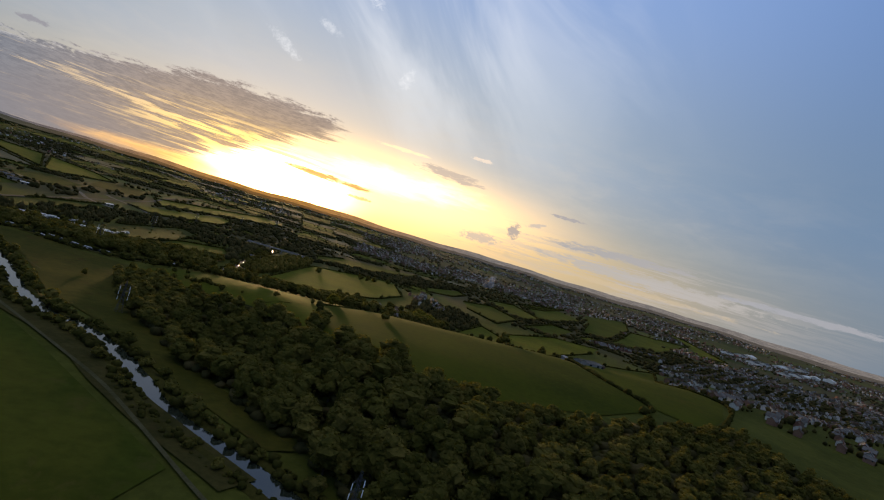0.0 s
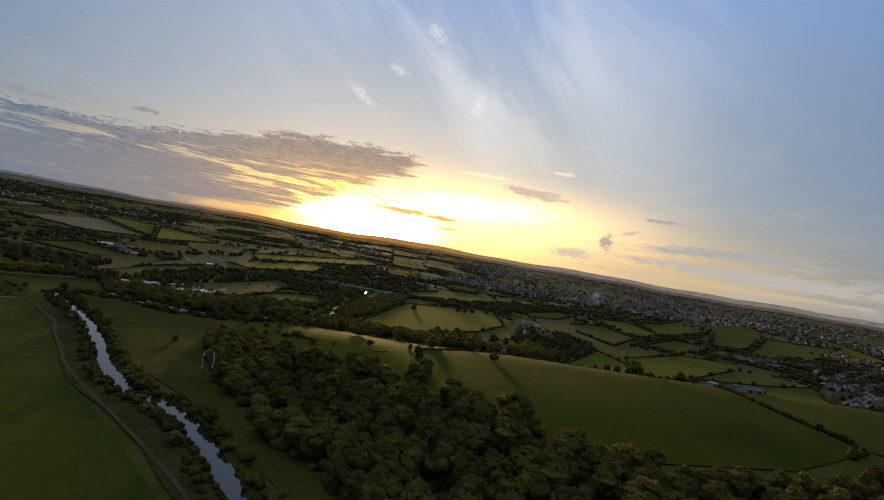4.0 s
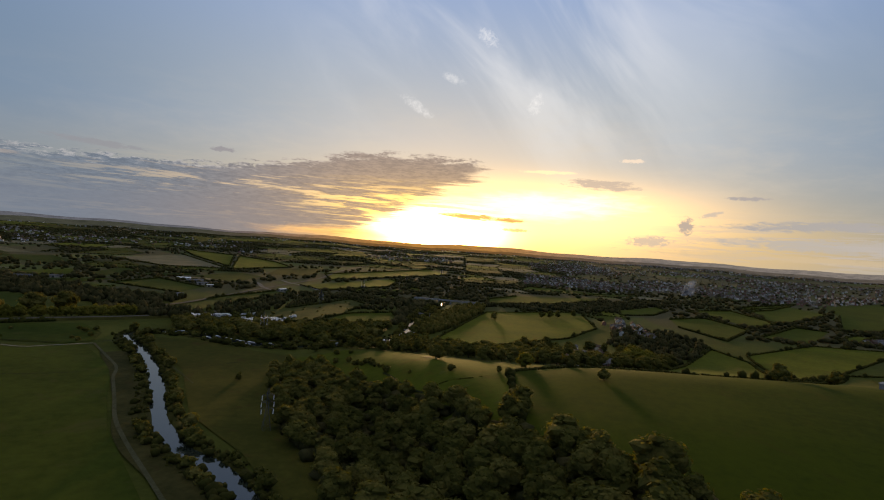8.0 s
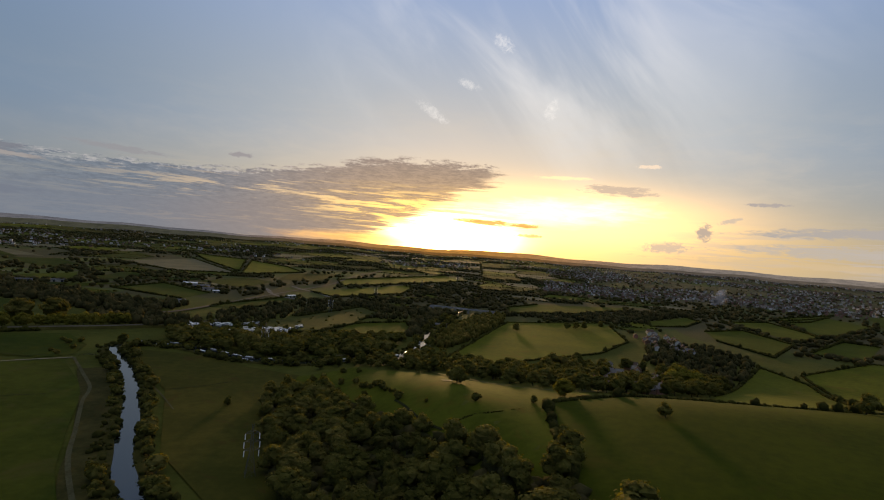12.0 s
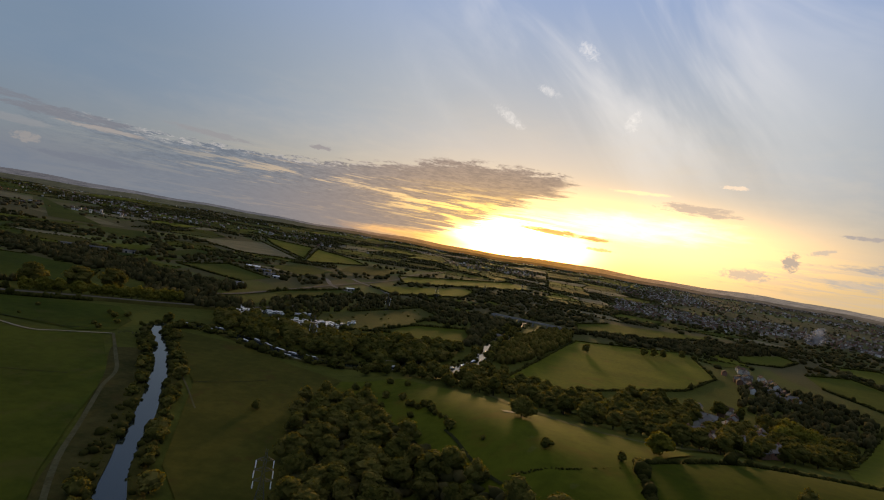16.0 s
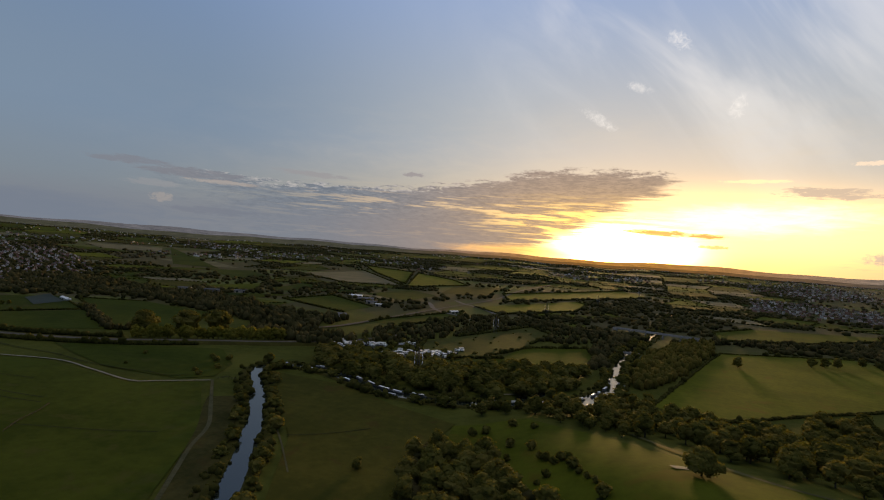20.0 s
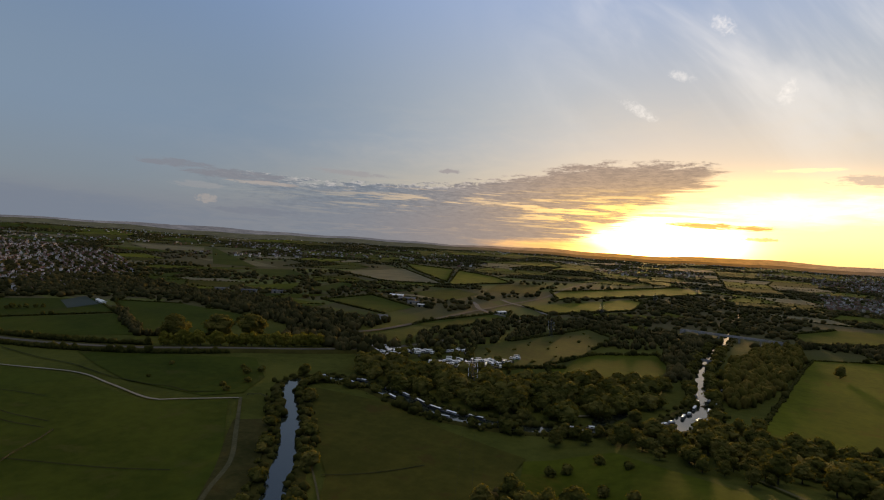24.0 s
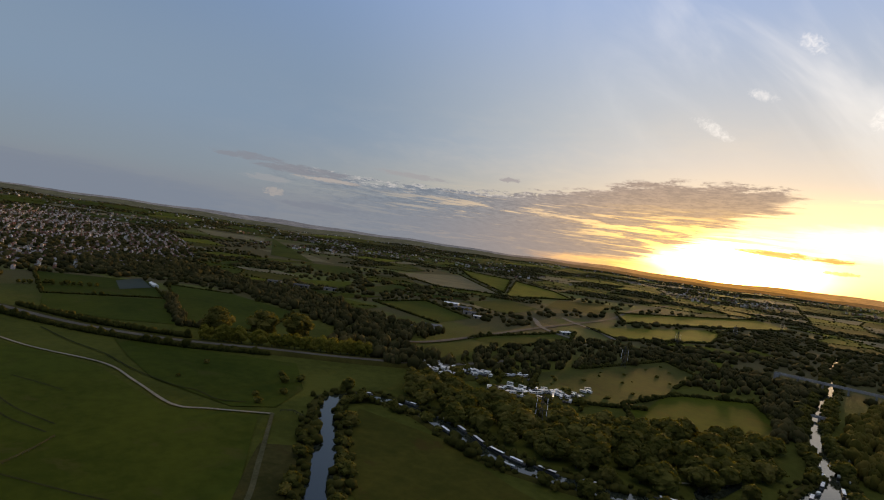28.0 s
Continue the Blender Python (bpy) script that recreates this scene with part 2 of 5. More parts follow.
# ---------------------------------------------------------------- materials
def surface(name, dark, light, coarse=0.02, fine=0.5, rough=0.9, bump=0.3, spots=None, thin=0.0, spread=0.0, island=0.0, metal=0.0):
    """A material: two colours mixed by coarse and fine noise in metres; spread and island vary it from object to object and piece to piece."""
    mt = bpy.data.materials.new(name)
    mt.use_nodes = True
    t = mt.node_tree
    t.nodes.clear()
    s = Sheet(t)
    geo = s.put("ShaderNodeNewGeometry")
    pos = geo.outputs["Position"]
    a, b = s.noise(pos, coarse, 5, 0.6), s.noise(pos, fine, 4, 0.65)
    fac = s.ramp(s.m("ADD", s.m("MULTIPLY", a, 0.6), s.m("MULTIPLY", b, 0.4)), 0.34, 0.66)
    col = s.mix(fac, dark, light)
    if spots:
        col = s.mix(s.m("MULTIPLY", s.ramp(s.noise(pos, coarse * 2.7, 6, 0.7, 0.5), 0.55, 0.68), 0.75), col, spots)
    k = None
    if spread:
        k = s.m("MULTIPLY", s.m("SUBTRACT", s.put("ShaderNodeObjectInfo").outputs["Random"], 0.5), spread)
    if island:
        k2 = s.m("MULTIPLY", s.m("SUBTRACT", geo.outputs["Random Per Island"], 0.5), island)
        k = s.m("ADD", k, k2) if k is not None else k2
    if k is not None:
        hsv = s.put("ShaderNodeHueSaturation")
        s.wire(s.m("ADD", 0.5, s.m("MULTIPLY", k, -0.05)), hsv.inputs["Hue"])
        s.wire(s.m("ADD", 1.0, k), hsv.inputs["Value"])
        s.wire(col, hsv.inputs["Color"])
        col = hsv.outputs[0]
    p = s.put("ShaderNodeBsdfPrincipled")
    s.wire(col, p.inputs["Base Color"])
    p.inputs["Roughness"].default_value, p.inputs["Metallic"].default_value = rough, metal
    p.inputs["Specular IOR Level"].default_value = 0.02 if rough > 0.84 else 0.3
    if bump:
        bp = s.put("ShaderNodeBump")
        bp.inputs["Strength"].default_value, bp.inputs["Distance"].default_value = bump, 0.3
        s.wire(b, bp.inputs["Height"])
        s.wire(bp.outputs[0], p.inputs["Normal"])
    out = p.outputs[0]
    if thin:
        tr = s.put("ShaderNodeBsdfTranslucent")
        s.wire(s.mix(1.0, col, (1.2, 1.2, 0.42), "MULTIPLY"), tr.inputs[0])
        mx = s.put("ShaderNodeMixShader")
        mx.inputs[0].default_value = thin
        s.wire(out, mx.inputs[1])
        s.wire(tr.outputs[0], mx.inputs[2])
        out = mx.outputs[0]
    s.wire(out, s.put("ShaderNodeOutputMaterial").inputs[0])
    return mt


def water_surface():
    mt = bpy.data.materials.new("river_water")
    mt.use_nodes = True
    s = Sheet(mt.node_tree)
    p = mt.node_tree.nodes["Principled BSDF"]
    p.inputs["Base Color"].default_value = (0.020, 0.024, 0.016, 1)
    p.inputs["Roughness"].default_value = 0.06
    p.inputs["IOR"].default_value = 1.42
    p.inputs["Specular IOR Level"].default_value = 0.5
    pos = s.put("ShaderNodeNewGeometry").outputs["Position"]
    bp = s.put("ShaderNodeBump")
    bp.inputs["Strength"].default_value, bp.inputs["Distance"].default_value = 0.06, 0.12
    s.wire(s.noise(pos, 0.6, 3, 0.5), bp.inputs["Height"])
    s.wire(bp.outputs[0], p.inputs["Normal"])
    return mt


def patchwork():
    """The far country: fields of a few tints in irregular cells with dark hedges, among rough grass and copse."""
    mt = bpy.data.materials.new("far_country")
    mt.use_nodes = True
    t = mt.node_tree
    t.nodes.clear()
    s = Sheet(t)
    pos = s.put("ShaderNodeNewGeometry").outputs["Position"]
    sp = s.put("ShaderNodeSeparateXYZ")
    s.wire(pos, sp.inputs[0])
    warp = s.noise(pos, 0.004, 3, 0.5)
    flat = s.vec(s.m("ADD", sp.outputs[0], s.m("MULTIPLY", warp, 90)), s.m("MULTIPLY", s.m("ADD", sp.outputs[1], s.m("MULTIPLY", warp, 60)), 0.7), 0.0)
    v = s.put("ShaderNodeTexVoronoi")
    v.voronoi_dimensions = "2D"
    s.wire(flat, v.inputs["Vector"])
    v.inputs["Scale"].default_value = 0.0062
    e = s.put("ShaderNodeTexVoronoi")
    e.voronoi_dimensions, e.feature = "2D", "DISTANCE_TO_EDGE"
    s.wire(flat, e.inputs["Vector"])
    e.inputs["Scale"].default_value = 0.0062
    rnd = s.put("ShaderNodeSeparateColor")
    s.wire(v.outputs["Color"], rnd.inputs[0])
    field = s.mix(rnd.outputs[0], (0.056, 0.062, 0.018), (0.118, 0.124, 0.032))
    field = s.mix(s.m("MULTIPLY", s.ramp(rnd.outputs[1], 0.80, 0.86), 0.8), field, (0.13, 0.105, 0.055))
    wood = s.mix(s.noise(pos, 0.09, 4, 0.7), (0.052, 0.047, 0.020), (0.098, 0.083, 0.038))
    woody = s.m("MAXIMUM", s.ramp(rnd.outputs[2], 0.40, 0.46), s.m("SUBTRACT", 1.0, s.ramp(e.outputs[0], 0.03, 0.055)))
    woody = s.m("MAXIMUM", woody, s.ramp(s.noise(pos, 0.0075, 5, 0.65), 0.54, 0.60))
    field = s.mix(s.m("MULTIPLY", s.noise(pos, 0.05, 5, 0.7), 0.5), field, (0.030, 0.036, 0.016))
    near = s.mix(s.ramp(s.m("ADD", s.m("MULTIPLY", s.noise(pos, 0.012, 5, 0.6), 0.6), s.m("MULTIPLY", s.noise(pos, 0.15, 5, 0.7), 0.4)), 0.36, 0.64), (0.042, 0.047, 0.008), (0.074, 0.076, 0.014))
    dist = s.m("SQRT", s.m("ADD", s.m("MULTIPLY", sp.outputs[0], sp.outputs[0]), s.m("POWER", s.m("ABSOLUTE", s.m("SUBTRACT", sp.outputs[1], 200)), 2)))
    col = s.mix(s.ramp(dist, 800, 1150), near, s.mix(woody, field, wood))
    p = s.put("ShaderNodeBsdfPrincipled")
    s.wire(col, p.inputs["Base Color"])
    p.inputs["Roughness"].default_value = 0.95
    p.inputs["Specular IOR Level"].default_value = 0.02
    bp = s.put("ShaderNodeBump")
    bp.inputs["Strength"].default_value, bp.inputs["Distance"].default_value = 0.5, 1.0
    s.wire(s.noise(pos, 0.12, 5, 0.7), bp.inputs["Height"])
    s.wire(bp.outputs[0], p.inputs["Normal"])
    s.wire(p.outputs[0], s.put("ShaderNodeOutputMaterial").inputs[0])
    return mt


COUNTRY = patchwork()
WATER = water_surface()
PASTURE = surface("pasture_grass", (0.024, 0.034, 0.004), (0.044, 0.055, 0.007), 0.011, 0.12, 0.95, 0.3, (0.048, 0.046, 0.011), spread=0.3)
GREEN = surface("lush_grass", (0.044, 0.053, 0.005), (0.076, 0.083, 0.009), 0.012, 0.16, 0.95, 0.3, (0.070, 0.064, 0.012), spread=0.4)
BRIGHT = surface("bright_grass", (0.050, 0.058, 0.005), (0.092, 0.098, 0.009), 0.012, 0.16, 0.95, 0.35, (0.090, 0.066, 0.010), spread=0.45)
HILLGRASS = surface("hill_grass", (0.027, 0.036, 0.003), (0.050, 0.059, 0.004), 0.009, 0.2, 0.95, 0.08, (0.052, 0.047, 0.006), spread=0.2)
ROUGH = surface("rough_meadow", (0.034, 0.036, 0.006), (0.066, 0.058, 0.010), 0.016, 0.14, 0.95, 0.5, (0.054, 0.036, 0.009), spread=0.15)
STUBBLE = surface("dry_stubble", (0.110, 0.095, 0.050), (0.170, 0.145, 0.080), 0.02, 0.4, 0.95, 0.3, spread=0.2)
BANK = surface("bank_growth", (0.028, 0.026, 0.006), (0.056, 0.050, 0.011), 0.06, 0.8, 0.95, 0.6)
SCRUBBY = surface("rough_growth", (0.026, 0.026, 0.007), (0.060, 0.050, 0.015), 0.03, 0.3, 0.95, 0.6, (0.044, 0.032, 0.010))
DIRT = surface("pale_track", (0.16, 0.14, 0.095), (0.26, 0.23, 0.165), 0.05, 0.8, 0.95, 0.2)
WORN = surface("worn_grass", (0.048, 0.045, 0.019), (0.082, 0.075, 0.038), 0.05, 0.8, 0.95, 0.2)
MEADOW = surface("olive_meadow", (0.032, 0.037, 0.009), (0.068, 0.069, 0.016), 0.02, 0.2, 0.95, 0.5, (0.056, 0.042, 0.014))
TURF = surface("artificial_turf", (0.038, 0.050, 0.042), (0.050, 0.062, 0.053), 0.02, 0.4, 0.95, 0.05)
DITCH = surface("dark_ditch", (0.018, 0.020, 0.007), (0.034, 0.035, 0.012), 0.1, 1.0, 0.95, 0.5)
ROADGREY = surface("pale_roadway", (0.10, 0.092, 0.080), (0.165, 0.152, 0.132), 0.05, 0.8, 0.9, 0.1)
ASPHALT = surface("asphalt", (0.075, 0.064, 0.050), (0.115, 0.100, 0.080), 0.05, 1.2, 0.9, 0.1)
CONCRETE = surface("concrete", (0.21, 0.20, 0.19), (0.32, 0.31, 0.29), 0.1, 1.0, 0.85, 0.1)
LEAF = surface("oak_leaves", (0.066, 0.063, 0.014), (0.146, 0.128, 0.030), 0.035, 0.45, 0.9, 0.0, None, 0.36, 0.45, 0.4)
LEAF_YELLOW = surface("yellowing_leaves", (0.125, 0.112, 0.018), (0.215, 0.182, 0.030), 0.05, 0.6, 0.9, 0.0, None, 0.36, 0.3, 0.4)
# low golden sunlight on the far bank's trees, painted into the leaf colour
LEAF_GOLDLIT = surface("gold_lit_leaves", (0.090, 0.076, 0.016), (0.165, 0.132, 0.028), 0.03, 0.4, 0.92, 0.2, None, 0.42, 0.0, 0.6)
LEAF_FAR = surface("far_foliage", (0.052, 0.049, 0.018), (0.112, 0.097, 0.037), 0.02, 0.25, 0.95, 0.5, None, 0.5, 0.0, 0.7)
# farthest foliage: distance haze painted in as a paler, greyer leaf colour
LEAF_HAZED = surface("hazed_foliage", (0.076, 0.068, 0.036), (0.135, 0.115, 0.062), 0.01, 0.1, 0.95, 0.0, None, 0.5, 0.0, 0.6)
HEDGE = surface("hedge_leaves", (0.036, 0.036, 0.009), (0.078, 0.072, 0.016), 0.06, 0.7, 0.95, 0.6, None, 0.35, 0.2, 0.4)
BARK = surface("bark", (0.035, 0.028, 0.020), (0.075, 0.062, 0.047), 0.3, 3.0, 0.95, 0.6)
WALL_PALE = surface("whitewashed_wall", (0.42, 0.39, 0.34), (0.66, 0.62, 0.55), 0.05, 0.8, 0.9, 0.1, None, 0.0, 0.4, 0.4)
WALL = surface("rendered_wall", (0.20, 0.17, 0.125), (0.42, 0.37, 0.285), 0.05, 0.8, 0.9, 0.1, None, 0.0, 1.0, 1.0)
BRICK = surface("house_brick", (0.16, 0.085, 0.055), (0.26, 0.15, 0.10), 0.06, 1.5, 0.9, 0.1, None, 0.0, 0.4, 0.4)
TILE = surface("roof_tile", (0.060, 0.043, 0.032), (0.115, 0.086, 0.064), 0.05, 1.2, 0.9, 0.2, None, 0.0, 0.7, 0.7)
SLATE = surface("grey_roof", (0.085, 0.079, 0.072), (0.16, 0.15, 0.138), 0.05, 1.0, 0.88, 0.1, None, 0.0, 0.5, 0.5)
WHITE = surface("white_paint", (0.56, 0.53, 0.47), (0.80, 0.77, 0.70), 0.3, 2.0, 0.5, 0.0, None, 0.0, 0.5, 0.5)
GLASS = surface("dark_glass", (0.015, 0.017, 0.020), (0.03, 0.034, 0.04), 0.5, 2.0, 0.12, 0.0)
RUBBER = surface("tyre_rubber", (0.018, 0.018, 0.018), (0.03, 0.03, 0.03), 1.0, 5.0, 0.9, 0.0)
STEEL = surface("galvanised_steel", (0.045, 0.047, 0.050), (0.085, 0.088, 0.092), 0.5, 4.0, 0.75, 0.0, None, 0.0, 0.0, 0.0, 0.1)
CERAMIC = surface("insulator_glaze", (0.70, 0.70, 0.68), (0.85, 0.85, 0.83), 1.0, 5.0, 0.25, 0.0)
HULL = surface("boat_hull", (0.020, 0.020, 0.020), (0.05, 0.05, 0.05), 0.3, 2.0, 0.6, 0.0, None, 0.0, 0.5)
CABIN = surface("boat_cabin", (0.16, 0.16, 0.15), (0.34, 0.33, 0.31), 0.2, 1.5, 0.5, 0.0, None, 0.0, 0.9)
ROOFPALE = surface("boat_roof", (0.48, 0.47, 0.45), (0.70, 0.69, 0.67), 0.2, 1.5, 0.4, 0.0, None, 0.0, 0.8)


# ---------------------------------------------------------------- helpers
def smooth(a):
    a = min(max(a, 0.0), 1.0)
    return a * a * (3 - 2 * a)


def land(x, y):
    """Height of the ground: a low hill on one side of the valley, and country that rises towards the horizon."""
    z = 31 * smooth((0.915 * (x + 110) + 0.405 * (y - 600)) / 85) * (1 - smooth((y - 495) / 270)) * smooth((1500 - x) / 500)
    crest = smooth((y - 250) / 165) * (1 - smooth((y - 495) / 120))
    z += 6.5 * crest * smooth((x - 20) / 130) * smooth((900 - x) / 300)
    r = math.hypot(x, y - 200)
    if r > 1000:
        far = min((r - 1000) / 3750, 0.74) ** 1.5
        z += 117 * far
        a = math.degrees(math.atan2(x, y - 200))
        if r > 2200:
            k = smooth((r - 2200) / 2200)
            z += k * (44 * math.exp(-((a + 78) / 26) ** 2) + 10 * math.exp(-((a + 24) / 12) ** 2) + 5 * math.sin(a * 0.31) + 3 * math.sin(a * 0.93 + 1) - 8)
    return z


def mesh_of(name, verts, faces, mats, indices=None, smooth_faces=False):
    me = bpy.data.meshes.new(name)
    me.from_pydata(verts, [], faces)
    for mt in mats:
        me.materials.append(mt)
    if indices is not None:
        me.polygons.foreach_set("material_index", indices)
    if smooth_faces:
        me.polygons.foreach_set("use_smooth", [True] * len(me.polygons))
    me.update()
    return me


def part(name, bm, material, parent, label=""):
    """Links a bmesh, or a mesh, as one object under a thing or a part."""
    if isinstance(bm, bmesh.types.BMesh):
        me = bpy.data.meshes.new(name)
        bm.to_mesh(me)
        bm.free()
        me.materials.append(material)
    else:
        me = bm
    ob = new(name, me)
    ob.parent = parent
    if label:
        tagged(ob, label)
    return ob


def root(name, m, label, category, group="", kind=""):
    e = new(name)
    e.empty_display_size = 1.0
    e.matrix_basis = m
    return tagged(e, label, category, group, kind)


def box(bm, x0, x1, y0, y1, z0, z1, bevel=0.0):
    vs = [bm.verts.new((x, y, z)) for x in (x0, x1) for y in (y0, y1) for z in (z0, z1)]
    fs = [bm.faces.new([vs[i] for i in q]) for q in ((0, 1, 3, 2), (4, 6, 7, 5), (0, 4, 5, 1), (2, 3, 7, 6), (0, 2, 6, 4), (1, 5, 7, 3))]
    if bevel:
        bmesh.ops.bevel(bm, geom=list({e for f in fs for e in f.edges}), offset=bevel, segments=1, affect="EDGES")
    return bm


def beam(bm, a, b, w):
    """A square bar from a to b."""
    a, b = Vector(a), Vector(b)
    d = (b - a).normalized()
    u = d.cross(Vector((0, 0, 1)) if abs(d.z) < 0.9 else Vector((1, 0, 0))).normalized() * w / 2
    v = d.cross(u).normalized() * w / 2
    vs = [bm.verts.new(p + q) for p in (a, b) for q in (u + v, u - v, -u - v, v - u)]
    for q in ((0, 1, 5, 4), (1, 2, 6, 5), (2, 3, 7, 6), (3, 0, 4, 7), (3, 2, 1, 0), (4, 5, 6, 7)):
        bm.faces.new([vs[i] for i in q])


def spline(pts, step):
    """Points along a smooth line through pts, about step apart, with directions."""
    p = [Vector((*q, 0)) for q in pts]
    p = [2 * p[0] - p[1], *p, 2 * p[-1] - p[-2]]
    out = []
    for i in range(1, len(p) - 2):
        n = max(2, int((p[i + 1] - p[i]).length / step))
        for k in range(n):
            t = k / n
            a, b, c, d = p[i - 1], p[i], p[i + 1], p[i + 2]
            out.append(0.5 * (2 * b + (c - a) * t + (2 * a - 5 * b + 4 * c - d) * t * t + (3 * b - a - 3 * c + d) * t ** 3))
    out.append(p[-2])
    dirs = [(out[min(i + 1, len(out) - 1)] - out[max(i - 1, 0)]).normalized() for i in range(len(out))]
    return out, dirs


def ribbon(name, pts, width, lift, material, label, category, step=8, profile=None, kind="structure", shift=0.0):
    """A strip along a line, draped on the ground. profile: pairs of (share of the half width, height over the lift)."""
    line, dirs = spline(pts, step)
    profile = profile or ((-1, 0), (1, 0))
    verts, faces, n = [], [], len(profile)
    for q, d in zip(line, dirs):
        side = Vector((d.y, -d.x, 0))
        w = (width(q) if callable(width) else width) * (1 + 0.16 * noise.noise(q * 0.02)) / 2
        move = shift(q) if callable(shift) else shift
        for s_, h in profile:
            v = q + side * (s_ * w + move)
            verts.append((v.x, v.y, land(v.x, v.y) + lift + h))
    for i in range(len(line) - 1):
        for k in range(n - 1):
            faces.append((i * n + k, i * n + k + 1, (i + 1) * n + k + 1, (i + 1) * n + k))
    return tagged(new(name, mesh_of(name, verts, faces, [material], None, True)), label, category, kind=kind)


def inside(x, y, poly):
    c = False
    for (x0, y0), (x1, y1) in zip(poly, poly[1:] + poly[:1]):
        if (y0 > y) != (y1 > y) and x < (x1 - x0) * (y - y0) / (y1 - y0) + x0:
            c = not c
    return c


def scatter(poly, gap, rng, jitter=0.42):
    xs, ys = [p[0] for p in poly], [p[1] for p in poly]
    out, y, odd = [], min(ys), 0
    while y < max(ys):
        x = min(xs) + (gap / 2 if odd else 0)
        while x < max(xs):
            q = (x + rng.uniform(-jitter, jitter) * gap, y + rng.uniform(-jitter, jitter) * gap)
            if inside(*q, poly):
                out.append(q)
            x += gap
        y += gap * 0.87
        odd = not odd
    return out


FIELDS = []


def field(poly, material, label, lift=0.35):
    """A field laid over the ground as a sheet that follows it."""
    FIELDS.append(poly)
    bm = bmesh.new()
    bm.faces.new([bm.verts.new((x, y, 0)) for x, y in poly])
    xs, ys = [p[0] for p in poly], [p[1] for p in poly]
    size = max(max(xs) - min(xs), max(ys) - min(ys))
    g = max(14, size / 16)
    for axis, lo, hi in ((0, min(xs), max(xs)), (1, min(ys), max(ys))):
        c = lo + g
        while c < hi:
            no = (1, 0, 0) if axis == 0 else (0, 1, 0)
            bmesh.ops.bisect_plane(bm, geom=bm.verts[:] + bm.edges[:] + bm.faces[:], plane_co=(c, c, 0), plane_no=no)
            c += g
    for v in bm.verts:
        v.co.z = land(v.co.x, v.co.y) + lift + size * 0.0006
    bmesh.ops.recalc_face_normals(bm, faces=bm.faces)
    if bm.faces[:][0].normal.z < 0:
        bmesh.ops.reverse_faces(bm, faces=bm.faces)
    me = bpy.data.meshes.new("field")
    bm.to_mesh(me)
    bm.free()
    me.materials.append(material)
    me.polygons.foreach_set("use_smooth", [True] * len(me.polygons))
    return tagged(new("field", me), label, "field", "fields of the valley", "structure")


# ---------------------------------------------------------------- ground, river, ways
def build_ground():
    radii, r = [0.0], 12.0
    while r < 4745:
        radii.append(r)
        r += max(12.0, r * 0.024)
    radii.append(4755.0)
    spokes = 288
    verts, faces = [(0, 200, land(0, 200))], []
    for r in radii[1:]:
        for k in range(spokes):
            a = 2 * math.pi * k / spokes
            x, y = r * math.sin(a), 200 + r * math.cos(a)
            verts.append((x, y, land(x, y)))
    for k in range(spokes):
        faces.append((0, 1 + (k + 1) % spokes, 1 + k))
    for i in range(len(radii) - 2):
        a0, b0 = 1 + i * spokes, 1 + (i + 1) * spokes
        for k in range(spokes):
            k2 = (k + 1) % spokes
            faces.append((a0 + k, a0 + k2, b0 + k2, b0 + k))
    tagged(new("ground", mesh_of("ground", verts, faces, [COUNTRY], None, True)), "rolling green country with copses, hedges and rough grass", "ground", kind="structure")


build_ground()

RIVER = [(150, 60), (95, 135), (62, 185), (38, 220), (9, 253), (-22, 285), (-45, 325), (-68, 362), (-93, 390), (-131, 419), (-160, 455),
         (-190, 508), (-220, 556), (-254, 604), (-288, 645), (-316, 675), (-326, 699), (-310, 716), (-285, 720), (-248, 709), (-206, 690),
         (-172, 687), (-137, 693), (-103, 703), (-74, 724), (-50, 762), (-36, 815), (-36, 885), (-32, 957), (-18, 1079), (8, 1220), (26, 1400), (60, 1600)]
def river_width(q):
    w = 11.8 + 2.2 * smooth((520 - q.y) / 150) if q.y < 720 else 11.8 - 2.4 * smooth((q.y - 720) / 130)
    w += 9 * math.exp(-((q.x + 50) ** 2 + (q.y - 775) ** 2) / 900) + 4.5 * math.exp(-((q.x + 212) ** 2 + (q.y - 694) ** 2) / 1100)
    return w * (1 + 0.30 * noise.noise(Vector((q.x * 0.035, q.y * 0.035, 3))))


ribbon("water", RIVER, river_width, 0.30, WATER, "slow river with a smooth dark surface mirroring the sky", "river", 6)
for side in (-1, 1):
    ribbon("river_bank", RIVER, 7, 0.02, BANK, "overgrown grassy bank along the river", "bank", 6,
           ((-1, 0.0), (-0.5, 0.9), (0.5, 0.9), (1, 0.0)), "structure", lambda q, s_=side: s_ * (river_width(q) / 2 + 2.6))
ribbon("backwater", [(-74, 726), (-100, 722), (-97, 738), (-88, 768)], 11, 0.34, WATER, "side arm of the river below the willows", "river", 6)

ribbon("towpath", [(-118, 732), (-104, 745), (-94, 771), (-85, 794), (-75, 836), (-70, 862), (-66, 900)], 2.2, 0.95, DIRT, "pale towpath beside the side arm", "path", 6)

